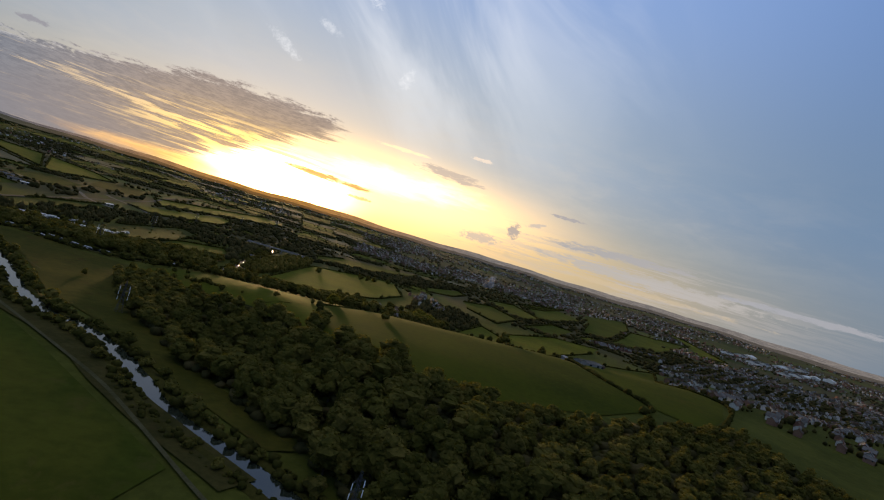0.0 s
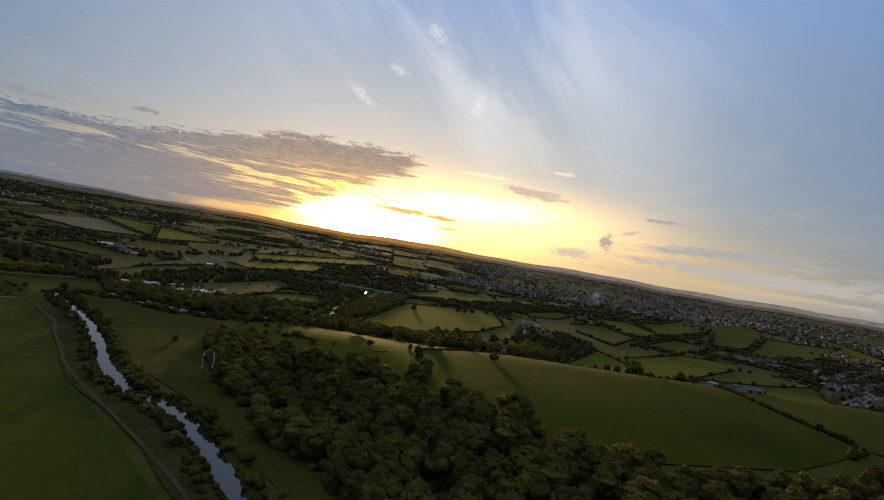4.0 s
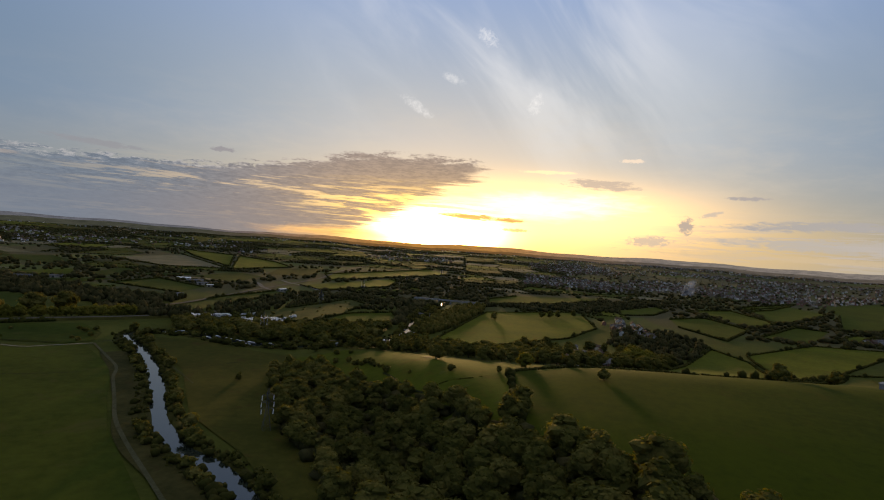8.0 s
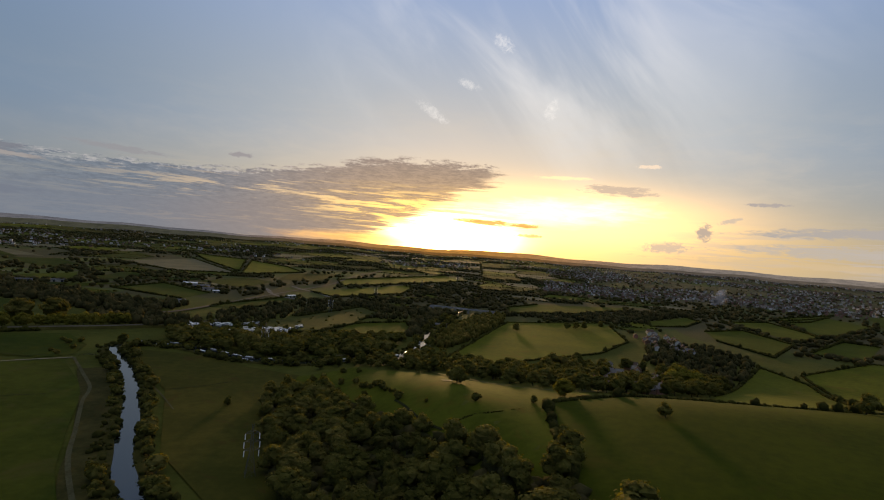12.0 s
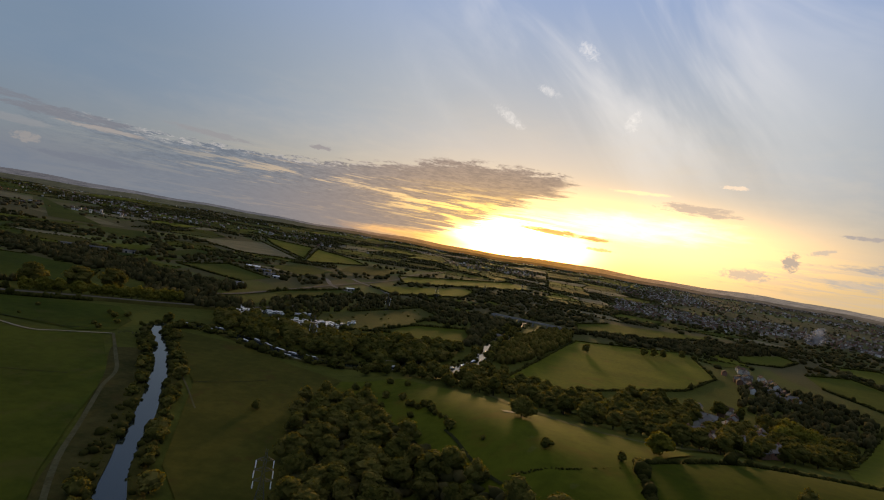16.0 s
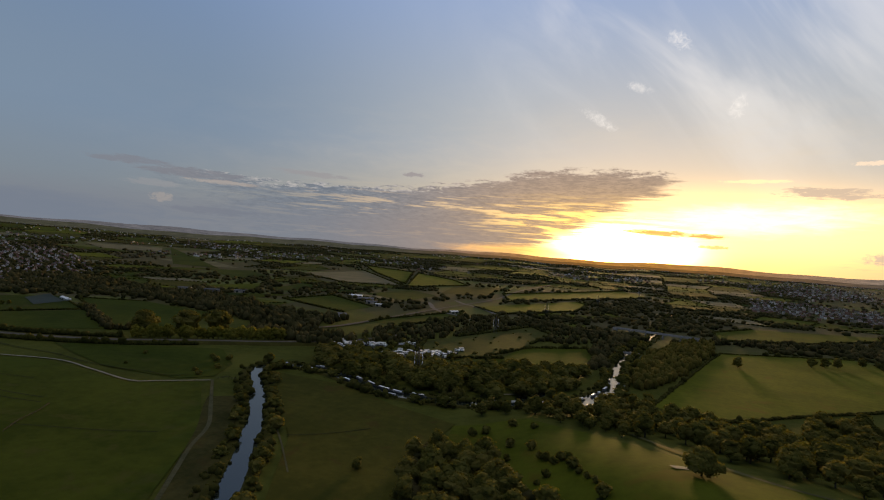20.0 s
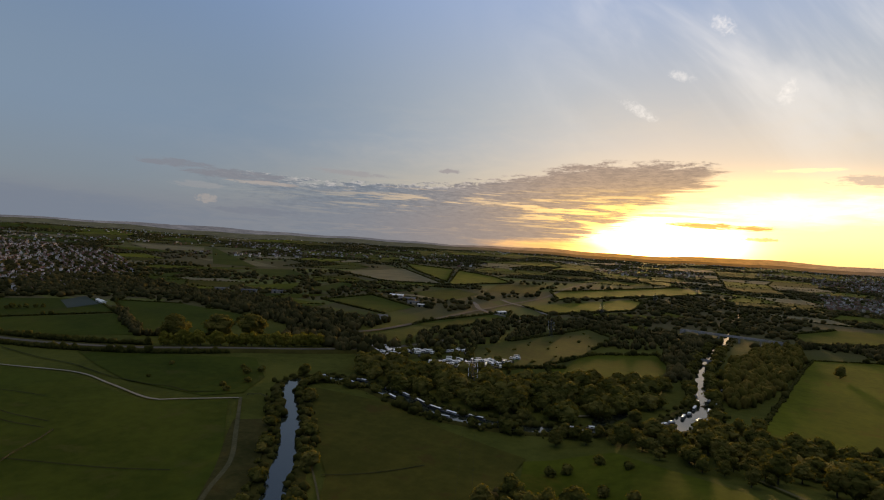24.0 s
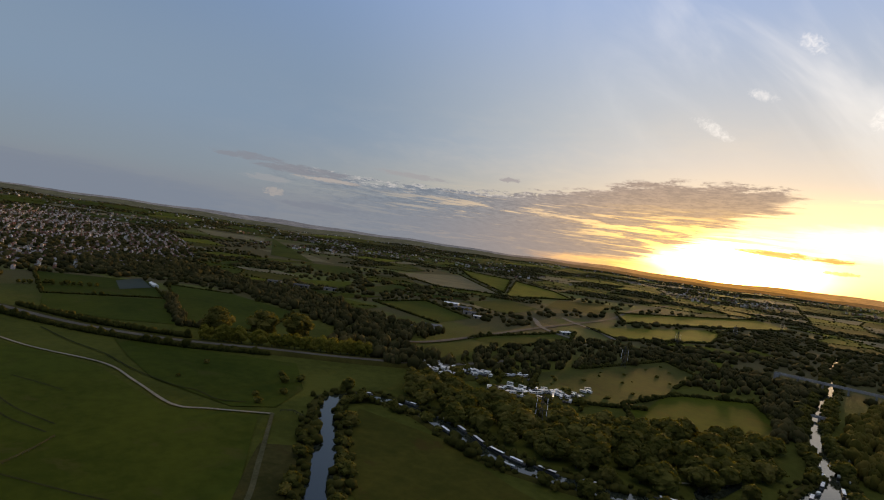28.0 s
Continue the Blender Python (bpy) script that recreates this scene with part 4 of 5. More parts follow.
def clumps(name, places, sub, material, label, category):
    """Many ragged clumps (x, y, height, width) as one mesh."""
    base, tri = ICO[sub]
    places = np.array(places, float)
    n, k = len(places), len(base)
    z = np.array([land(x, y) for x, y in places[:, :2]])
    wob = 1 + nrng.uniform(-0.30, 0.30, (n, k, 1))
    v = base[None] * wob
    v[..., 0] *= places[:, None, 3] / 2
    v[..., 1] *= places[:, None, 3] / 2
    v[..., 2] = v[..., 2] * places[:, None, 2] * 0.52 + places[:, None, 2] * 0.44
    v[..., 0] += places[:, None, 0]
    v[..., 1] += places[:, None, 1]
    v[..., 2] += z[:, None]
    f = (tri[None] + (np.arange(n) * k)[:, None, None]).reshape(-1, 3)
    me = bpy.data.meshes.new(name)
    me.vertices.add(n * k)
    me.vertices.foreach_set("co", v.reshape(-1))
    me.loops.add(f.size)
    me.loops.foreach_set("vertex_index", f.reshape(-1).astype(np.int32))
    me.polygons.add(len(f))
    me.polygons.foreach_set("loop_start", np.arange(0, f.size, 3, dtype=np.int32))
    me.update(calc_edges=True)
    me.materials.append(material)
    return tagged(new(name, me), label, category, kind="stuff")


clumps("bank_shrubs", SHRUBS, 1, HEDGE, "low dark shrubs and reeds along the river banks", "shrubs")

brush = []
for x, y in scatter(WOOD, 8.5, rng):
    h = rng.uniform(3.5, 7.0)
    brush.append((x, y, h, rng.uniform(7, 12)))
clumps("undergrowth", brush, 1, LEAF_FAR, "dark undergrowth and saplings beneath the wood", "undergrowth")

VILLAGE = [(118, 625), (165, 640), (205, 690), (228, 760), (218, 806), (184, 806), (160, 740), (135, 680)]


def woodland(poly, gap, lo, hi, label, sub=1, stand=None, leaves=LEAF_FAR):
    pl = []
    for x, y in scatter(poly, gap, rng):
        if any(inside(x, y, f) for f in FIELDS) or min((q.x - x) ** 2 + (q.y - y) ** 2 for q in river_line) < 110:
            continue
        h = rng.uniform(lo, hi)
        if stand:
            if inside(x, y, VILLAGE) and rng.random() < 0.7:
                continue
            stand.plant(x, y, h, rng.uniform(0.95, 1.3))
            continue
        pl.append((x, y, h * 0.95, h * rng.uniform(0.65, 0.95)))
        for _ in range(4):
            pl.append((x + rng.uniform(-0.5, 0.5) * h, y + rng.uniform(-0.5, 0.5) * h, h * rng.uniform(0.4, 1.02), h * rng.uniform(0.3, 0.55)))
    if pl:
        clumps("woodland", pl, sub, leaves, label, "wood")


willows = Stand("willow", BUSHES, "full willow in the wet wood of the river bend", "willows of the river bend")
garden = Stand("garden_tree", CROWNS[2:], "leafy tree in the gardens below the hill", "trees below the hill")
woodland([(-300, 735), (-200, 708), (-120, 712), (-92, 735), (-70, 790), (-60, 860), (-90, 870), (-150, 812), (-200, 800), (-250, 785), (-330, 790)], 12.5, 9, 16, "dark willows and scrub inside the river bend", 2, willows)
woodland([(-16, 760), (12, 730), (60, 720), (120, 790), (230, 800), (280, 700), (230, 640), (150, 590), (110, 560), (60, 585), (0, 640), (-60, 680), (-90, 680)], 13.6, 7, 14, "wooded gardens along the foot of the hill", 2, garden)
woodland([(-130, 664), (-88, 676), (-22, 628), (-6, 650), (-60, 694), (-115, 694)], 10, 5, 9, "scrub below the sunlit pasture", 2, garden)
woodland([(-20, 820), (-14, 960), (20, 1080), (60, 1190), (95, 1200), (75, 1085), (40, 960), (5, 850)], 10, 6, 12, "trees along the river's far bank, golden light put into their colour", 2, None, LEAF_GOLDLIT)
woodland([(-60, 870), (-70, 1020), (-40, 1200), (-12, 1200), (-40, 1000), (-50, 880)], 11, 6, 12, "trees beside the river")
woodland([(-742, 826), (-722, 850), (-552, 752), (-572, 734)], 6.5, 5, 10, "belt of trees between two pastures")
woodland([(-440, 800), (-390, 812), (-330, 800), (-330, 860), (-400, 875), (-470, 850)], 12, 7, 14, "belt of trees beyond the road")
woodland([(-700, 950), (-600, 930), (-500, 880), (-420, 880), (-420, 1010), (-560, 1010), (-640, 1060), (-800, 1080), (-900, 1000)], 13, 8, 15, "dark mixed wood beyond the pasture", 1)
woodland([(-330, 850), (-220, 900), (-150, 1020), (-60, 1050), (-50, 1210), (-240, 1250), (-320, 1180), (-350, 960)], 15, 5, 11, "scrubby woodland of the valley floor", 1)
woodland([(260, 720), (330, 790), (400, 900), (380, 1000), (300, 1010), (240, 860), (230, 780)], 13, 6, 11, "copse behind the farm")
woodland([(60, 1200), (340, 1240), (390, 1260), (560, 1460), (420, 1470), (240, 1310), (100, 1240)], 14, 6, 12, "belt of trees between pastures", 1)
woodland([(-1100, 850), (-960, 900), (-900, 1000), (-1000, 1100), (-1180, 1050)], 15, 8, 15, "dark wood below the town", 1)


# ---------------------------------------------------------------- far fields, hedges and copses
ESTATE = [(623, 353), (562, 388), (540, 443), (542, 530), (556, 572), (660, 690), (770, 845), (930, 1040), (1328, 1193), (1560, 1380), (1720, 1050), (1500, 700), (900, 330)]
LEFT_TOWN = [(-2560, 1500), (-1900, 1560), (-1560, 1400), (-1240, 1215), (-1030, 1000), (-985, 830), (-975, 740), (-1500, 640), (-2500, 850)]
NEAR_FIELDS = list(FIELDS)
FAR_HEDGES, FAR_TREES = [], []


def far_corner(i, k):
    """A jittered corner of the far patchwork; i counts outwards, k round."""
    q = random.Random(i * 1000 + k)
    r = 1000 * (1.068 ** (i + q.uniform(-0.3, 0.3)))
    a = radians(-84 + 3.7 * (k + q.uniform(-0.3, 0.3)) + (1.85 if i % 2 else 0))
    return r * math.sin(a), 200 + r * math.cos(a)


def far_cell(i, k):
    c = [far_corner(i, k), far_corner(i + 1, k), far_corner(i + 1, k + 1), far_corner(i, k + 1)]
    mx, my = sum(p[0] for p in c) / 4, sum(p[1] for p in c) / 4
    r = math.hypot(mx, my - 200)
    probes = c + [(mx, my)]
    if any(inside(*p, f) for f in NEAR_FIELDS for p in probes) or any(inside(mx, my, f) for f in (ESTATE, LEFT_TOWN)):
        return
    if mx > 0 and math.degrees(math.atan2(mx, my - 200)) > 13 and r > 1600:
        return
    if min((q.x - mx) ** 2 + (q.y - my) ** 2 for q in river_line) < 90 ** 2:
        return
    for a, b in ((c[0], c[1]), (c[0], c[3])):
        n = int(math.dist(a, b) / 8.5)
        for m_ in range(n):
            t = m_ / n
            h = rng.uniform(1.8, 3.6) * (2.0 if rng.random() < 0.08 else 1)
            FAR_HEDGES.append((a[0] + (b[0] - a[0]) * t + rng.uniform(-2, 2), a[1] + (b[1] - a[1]) * t + rng.uniform(-2, 2), h, rng.uniform(5, 9)))
    pick = rng.random()
    if pick < 0.44:
        n = int(46 * (r / 1500))
        for _ in range(min(n, 90)):
            u, v = rng.random(), rng.random()
            x = (c[0][0] * (1 - u) + c[1][0] * u) * (1 - v) + (c[3][0] * (1 - u) + c[2][0] * u) * v
            y = (c[0][1] * (1 - u) + c[1][1] * u) * (1 - v) + (c[3][1] * (1 - u) + c[2][1] * u) * v
            h = rng.uniform(4, 8.5)
            FAR_TREES.append((x, y, h, h * rng.uniform(1.0, 2.0)))
        return
    g, verts, faces = 5, [], []
    for iu in range(g + 1):
        for iv in range(g + 1):
            u, v = 0.02 + 0.96 * iu / g, 0.02 + 0.96 * iv / g
            x = (c[0][0] * (1 - u) + c[1][0] * u) * (1 - v) + (c[3][0] * (1 - u) + c[2][0] * u) * v
            y = (c[0][1] * (1 - u) + c[1][1] * u) * (1 - v) + (c[3][1] * (1 - u) + c[2][1] * u) * v
            verts.append((x, y, land(x, y) + 0.4 + r * 0.0004))
    for iu in range(g):
        for iv in range(g):
            a = iu * (g + 1) + iv
            faces.append((a, a + 1, a + g + 2, a + g + 1)[::-1])
    mt, label = ((PASTURE, "small hedged pasture of the far slopes"), (HILLGRASS, "hedged green field of the far slopes"), (BRIGHT, "light green hedged field of the far slopes"),
                 (ROUGH, "brownish hedged field of the far slopes"), (STUBBLE, "pale stubble field of the far slopes"))[rng.choice((0, 1, 1, 2, 2, 2, 3, 4, 4))]
    FIELDS.append(c)
    tagged(new("field", mesh_of("field", verts, faces, [mt], None, True)), label, "field", "fields of the far slopes", "structure")
    for _ in range(rng.randrange(4)):
        h = rng.uniform(4, 7)
        FAR_TREES.append((mx + rng.uniform(-40, 40), my + rng.uniform(-40, 40), h, h * rng.uniform(1, 1.5)))


rng = random.Random(11)
for i in range(0, 22):
    for k in range(0, 38):
        far_cell(i, k)
clumps("far_hedges", FAR_HEDGES, 1, HEDGE, "dark hedges between the far fields", "hedges")
clumps("far_trees", FAR_TREES, 1, LEAF_FAR, "countless far trees and copses of the valley", "trees")

# trees in the belts between the river, the roads and the fields, and on the highest slopes
strewn = []
while len(strewn) < 7000:
    a, r = radians(rng.uniform(-82, 72)), 950 * (1.9 ** rng.random()) if len(strewn) < 4000 else 2000 * (2.35 ** rng.random())
    x, y = r * math.sin(a), 200 + r * math.cos(a)
    if noise.noise(Vector((x * 0.0016, y * 0.0016, 4))) + 0.45 * noise.noise(Vector((x * 0.006, y * 0.006, 7))) < rng.uniform(-0.2, 0.3):
        continue
    if any(min(p[0] for p in f) < x < max(p[0] for p in f) and inside(x, y, f) for f in FIELDS):
        continue
    h = rng.uniform(5, 10) if r < 2500 else rng.uniform(3, 6)
    strewn.append((x, y, h, h * rng.uniform(1.0, 1.9)))
clumps("far_trees", strewn[:4000], 1, LEAF_FAR, "trees and copses between the fields", "trees")
clumps("far_trees", strewn[4000:], 1, LEAF_HAZED, "woods and hedgerow trees of the highest slopes", "trees")


# ---------------------------------------------------------------- hedges
def hedge(pts, h=2.6, gap=2.2, label="dark clipped field hedge", trees=0.06):
    line, _ = spline(pts, gap) if len(pts) > 2 else ([Vector((*pts[0], 0)).lerp(Vector((*pts[1], 0)), k / max(1, int(math.dist(*pts) / gap))) for k in range(int(math.dist(*pts) / gap) + 1)], None)
    pl = []
    for q in line:
        hh = h * rng.uniform(0.7, 1.25)
        pl.append((q.x + rng.uniform(-0.5, 0.5), q.y + rng.uniform(-0.5, 0.5), hh, hh * rng.uniform(1.0, 1.5)))
        for _ in range(2):
            low = hh * rng.uniform(0.45, 0.9)
            pl.append((q.x + rng.uniform(-1.3, 1.3), q.y + rng.uniform(-1.3, 1.3), low, low * rng.uniform(1.0, 1.7)))
        if rng.random() < trees:
            t = rng.uniform(4.5, 8.5)
            for _ in range(3):
                pl.append((q.x + rng.uniform(-1, 1), q.y + rng.uniform(-1, 1), t * rng.uniform(0.7, 1), t * rng.uniform(0.55, 0.9)))
    ob = clumps("hedge", pl, 1, HEDGE, label, "hedge")
    ob["kind"] = "thing"
    return ob


hedge([(372, 560), (356, 520), (350, 440), (352, 378), (325, 356)], 3.2, 2.0)
hedge([(62, 510), (120, 542), (174, 553), (270, 568), (352, 607), (425, 680), (486, 752)], 2.4, 2.0)
hedge([(62, 512), (59, 470), (57, 430), (56, 400)], 3.4, 2.0, "overgrown hedge with small trees", 0.12)
hedge([(4, 483), (18, 486), (30, 488), (56, 500)], 1.1, 1.3, "low ragged hedge across the sunlit pasture", 0.0)
hedge([(486, 752), (620, 785), (745, 835)], 2.4, 2.4)
hedge([(745, 835), (546, 565), (535, 470), (458, 392), (386, 340)], 3.0, 2.6)
for i, poly in enumerate(NEAR_FIELDS):
    if i in (0, 1, 2, 3, 6, 7, 8, 9) or i > 31:
        continue
    step = 2.6 if i < 13 else 4.5
    for k, (a, b) in enumerate(zip(poly, poly[1:] + poly[:1])):
        if math.dist(a, b) > 40 and (k + i) % 5:
            hedge([a, b], 2.6 if i < 13 else 4.0, step, "dark field hedge with small trees", 0.06 if i < 13 else 0.14)
hedge([(-700, 622), (-618, 640), (-560, 658), (-500, 686), (-440, 734)], 4.2, 2.2, "scrubby hedge along the road", 0.2)
hedge([(-700, 655), (-620, 672), (-570, 690), (-520, 716)], 5.0, 2.2, "scrubby hedge along the road", 0.25)


# ---------------------------------------------------------------- houses
def house_kind(seed, wall_mat, roof_mat, w, d, h, label, group):
    """A two-storey house with a pitched roof, its base at the origin, ridge along x."""
    e = root("house", pose(0, 0, 0), label, "house", group)
    ridge = h + d * 0.36
    verts = [(sx * w / 2, sy * d / 2, z) for z in (-1.5, h) for sx, sy in ((-1, -1), (1, -1), (1, 1), (-1, 1))] + [(-w / 2, 0, ridge), (w / 2, 0, ridge)]
    faces = [(0, 1, 5, 4), (2, 3, 7, 6), (1, 2, 6, 9, 5), (3, 0, 4, 8, 7)]
    part("wall", mesh_of("wall", verts, faces, [wall_mat]), wall_mat, e)
    o, t = 0.45, 0.22
    rv, rf = [], []
    for sy in (-1, 1):
        lo = (sy * (d / 2 + o), h - o * 0.72)
        for x in (-w / 2 - o, w / 2 + o):
            rv += [(x, lo[0], lo[1]), (x, 0, ridge), (x, 0, ridge + t), (x, lo[0], lo[1] + t)]
        b = len(rv) - 8
        rf += [(b, b + 1, b + 5, b + 4), (b + 3, b + 7, b + 6, b + 2), (b, b + 4, b + 7, b + 3), (b, b + 3, b + 2, b + 1), (b + 4, b + 5, b + 6, b + 7)]
    part("roof", mesh_of("roof", rv, rf, [roof_mat]), roof_mat, e)
    bm = box(bmesh.new(), w * 0.28, w * 0.28 + 0.9, -0.4, 0.4, ridge - 0.8, ridge + 1.1)
    part("chimney", bm, BRICK, e)
    for sx in (-0.27, 0.27):
        for z in (3.3,):
            part("window", box(bmesh.new(), sx * w - 0.7, sx * w + 0.7, -d / 2 - 0.05, -d / 2 + 0.05, z, z + 1.3), GLASS, e)
    return e


rng = random.Random(21)
HOUSES = [house_kind(1, WALL_PALE, TILE, 9, 7.5, 5.2, "pale rendered house with a brown tiled roof", "houses of the estate"),
          house_kind(2, BRICK, TILE, 8, 7, 5.2, "red-brown brick house with a tiled roof", "houses of the estate"),
          house_kind(3, WALL_PALE, SLATE, 13, 7.5, 5.0, "pale semi-detached house with a grey roof", "houses of the estate"),
          house_kind(4, BRICK, SLATE, 11, 8, 5.0, "brick house with a grey slate roof", "houses of the estate")]
HOUSE_USED = [False] * 4


def place_house(x, y, turn):
    i = rng.randrange(4)
    m = pose(x, y, land(x, y), 0, 0, turn)
    if HOUSE_USED[i]:
        ob = copy_thing(HOUSES[i], m)
    else:
        HOUSE_USED[i], ob = True, HOUSES[i]
        ob.matrix_basis = m
    k = rng.uniform(0.85, 1.15)
    ob.scale = (k, k, k)


def house_rows(poly, along, across, turn, skip=0.12):
    """Places of houses in rows that bend a little."""
    cx, cy = sum(p[0] for p in poly) / len(poly), sum(p[1] for p in poly) / len(poly)
    size = max(math.dist(p, (cx, cy)) for p in poly)
    c, s_ = math.cos(radians(turn)), math.sin(radians(turn))
    out, v, row = [], -size, 0
    while v < size:
        u = -size
        while u < size:
            bend = 14 * math.sin(u * 0.012 + row * 0.4)
            x, y = cx + u * c - (v + bend) * s_, cy + u * s_ + (v + bend) * c
            if inside(x, y, poly) and rng.random() > skip:
                out.append((x + rng.uniform(-1.5, 1.5), y + rng.uniform(-1.5, 1.5), turn + rng.uniform(-7, 7) + (180 if row % 2 else 0) + (90 if rng.random() < 0.12 else 0)))
            u += along * rng.uniform(0.9, 1.2)
        v += across * (0.75 if row % 2 else 1.25)
        row += 1
    return out


def town(name, places, label, big=1.0, walls=(0, 0, 1, 4, 4)):
    """Far houses with pitched roofs as one mesh."""
    verts, faces, idx = [], [], []
    for x, y, turn in places:
        w, d, h = rng.uniform(8, 14) * big, rng.uniform(6.5, 8.5) * big, rng.uniform(4.5, 6.5)
        z, c, s_ = land(x, y), math.cos(radians(turn)), math.sin(radians(turn))
        o = len(verts)
        top = h + d * 0.36
        for px, py, pz in ([(sx * w / 2, sy * d / 2, q) for q in (-1, h) for sx, sy in ((-1, -1), (1, -1), (1, 1), (-1, 1))] + [(-w / 2, 0, top), (w / 2, 0, top)]):
            verts.append((x + px * c - py * s_, y + px * s_ + py * c, z + pz))
        faces += [tuple(o + i for i in f) for f in ((0, 1, 5, 4), (2, 3, 7, 6), (1, 2, 6, 9, 5), (3, 0, 4, 8, 7), (4, 5, 9, 8), (6, 7, 8, 9))]
        wall, roof = rng.choice(walls), rng.choice((2, 2, 3))
        idx += [wall] * 4 + [roof] * 2
    tagged(new(name, mesh_of(name, verts, faces, [WALL, BRICK, TILE, SLATE, WALL_PALE], idx)), label, "town", kind="stuff")


places = house_rows(ESTATE, 15, 27, 28)
places.sort(key=lambda p: math.dist(p[:2], (480, 300)))
for p in places[:190]:
    place_house(*p)
far_places = places[190:]
for p in house_rows([(735, 1020), (979, 1085), (985, 1120), (735, 1060)], 14, 18, 15, 0.1)[:24]:
    place_house(*p)
for p in house_rows([(262, 1190), (292, 1040), (284, 930), (322, 900), (362, 1030), (330, 1190)], 15, 19, 78, 0.25)[:34]:
    place_house(*p)
for p in house_rows([(120, 610), (165, 610), (215, 680), (215, 720), (150, 690), (115, 640)], 17, 20, 35, 0.35)[:20]:
    place_house(*p)
for p in house_rows([(150, 690), (200, 690), (228, 765), (215, 806), (182, 806), (160, 740)], 15, 18, 60, 0.2)[:22]:
    place_house(*p)
town("far_town", far_places, "close rows of houses of the estate reaching into the distance")
gardens = []
for x, y, _ in places:
    for _ in range(2):
        h = rng.uniform(2.5, 7.5)
        gardens.append((x + rng.uniform(-13, 13), y + rng.uniform(-13, 13), h, h * rng.uniform(0.8, 1.3)))
clumps("garden_trees", gardens, 1, LEAF_FAR, "trees and shrubs among the gardens of the estate", "trees")


def strewn_town(count, a0, a1, r0, r1, seed, thresh=0.0):
    out, q = [], random.Random(seed)
    while len(out) < count:
        a, r = radians(q.uniform(a0, a1)), r0 * (r1 / r0) ** q.random()
        x, y = r * math.sin(a), 200 + r * math.cos(a)
        if noise.noise(Vector((x * 0.0022, y * 0.0022, seed))) < thresh + q.uniform(-0.15, 0.15):
            continue
        if any(inside(x, y, f) for f in NEAR_FIELDS):
            continue
        turn = math.degrees(math.sin(x * 0.003) + math.cos(y * 0.002)) * 1.2
        out.append((x, y, turn))
    return out


FAR_EAST = strewn_town(6200, 9, 70, 1650, 4550, 3, -0.02)
HAMLETS = strewn_town(1100, -72, 14, 2300, 4500, 8, 0.1)
LEFT_ROWS = house_rows(LEFT_TOWN, 12.5, 19, -32, 0.2)
town("far_town", FAR_EAST, "far town with countless pale houses", 0.58, (0, 0, 1, 1, 4))
town("far_town", LEFT_ROWS, "hillside town with many pale houses", 0.52, (0, 0, 1, 1, 4))
town("far_town", HAMLETS, "scattered far hamlets of the valley", 0.72)
clumps("town_trees", [(x + rng.uniform(-30, 30), y + rng.uniform(-30, 30), rng.uniform(3.5, 7.5), rng.uniform(8, 17)) for x, y, _ in FAR_EAST[::2] + HAMLETS], 1, LEAF_HAZED, "trees among the houses of the far towns", "trees")
clumps("town_trees", [(x + rng.uniform(-25, 25), y + rng.uniform(-25, 25), rng.uniform(3, 7), rng.uniform(5, 11)) for x, y, _ in LEFT_ROWS], 1, LEAF_FAR, "trees among the houses of the hillside town", "trees")


# ---------------------------------------------------------------- sheds, barns, stand
def shed(name, x, y, turn, w, d, h, wall_mat, roof_mat, label, group=""):
    """A long building with a low pitched roof and a wide doorway at one end."""
    e = root(name, pose(x, y, land(x, y), 0, 0, turn), label, name.replace("_", " "), group)
    top = h + d * 0.14
    verts = [(sx * w / 2, sy * d / 2, z) for z in (-1.5, h) for sx, sy in ((-1, -1), (1, -1), (1, 1), (-1, 1))] + [(-w / 2, 0, top), (w / 2, 0, top)]
    part("wall", mesh_of("wall", verts, [(0, 1, 5, 4), (2, 3, 7, 6), (1, 2, 6, 9, 5), (3, 0, 4, 8, 7)], [wall_mat]), wall_mat, e)
    for sy in (-1, 1):
        o = 0.6
        rv = [(px, py, pz + q) for q in (0.02, 0.3) for px, py, pz in ((-w / 2 - o, sy * (d / 2 + o), h - o * 0.28), (w / 2 + o, sy * (d / 2 + o), h - o * 0.28), (w / 2 + o, 0, top), (-w / 2 - o, 0, top))]
        part("roof", mesh_of("roof", rv, [(0, 1, 2, 3), (7, 6, 5, 4), (0, 4, 5, 1), (1, 5, 6, 2), (2, 6, 7, 3), (3, 7, 4, 0)], [roof_mat]), roof_mat, e)
    n = max(2, int(w / 9))
    for k in range(n):
        bx = -w / 2 + w * (k + 0.5) / n
        part("door", box(bmesh.new(), bx - 1.8, bx + 1.8, -d / 2 - 0.08, -d / 2 + 0.05, -0.2, min(h - 0.6, 4.0)), GLASS, e)
    return e


shed("barn", 392, 546, 12, 30, 13, 4.5, CONCRETE, SLATE, "long grey farm barn with a low pitched roof", "farm buildings")
shed("barn", 388, 529, 12, 24, 10, 4.0, CONCRETE, SLATE, "grey farm barn beside the hedge", "farm buildings")
shed("barn", 372, 556, 100, 14, 7, 3.5, CONCRETE, CONCRETE, "small pale farm shed", "farm buildings")
shed("barn", 416, 556, 12, 18, 9, 4.0, BRICK, TILE, "brick farm building with a tiled roof", "farm buildings")
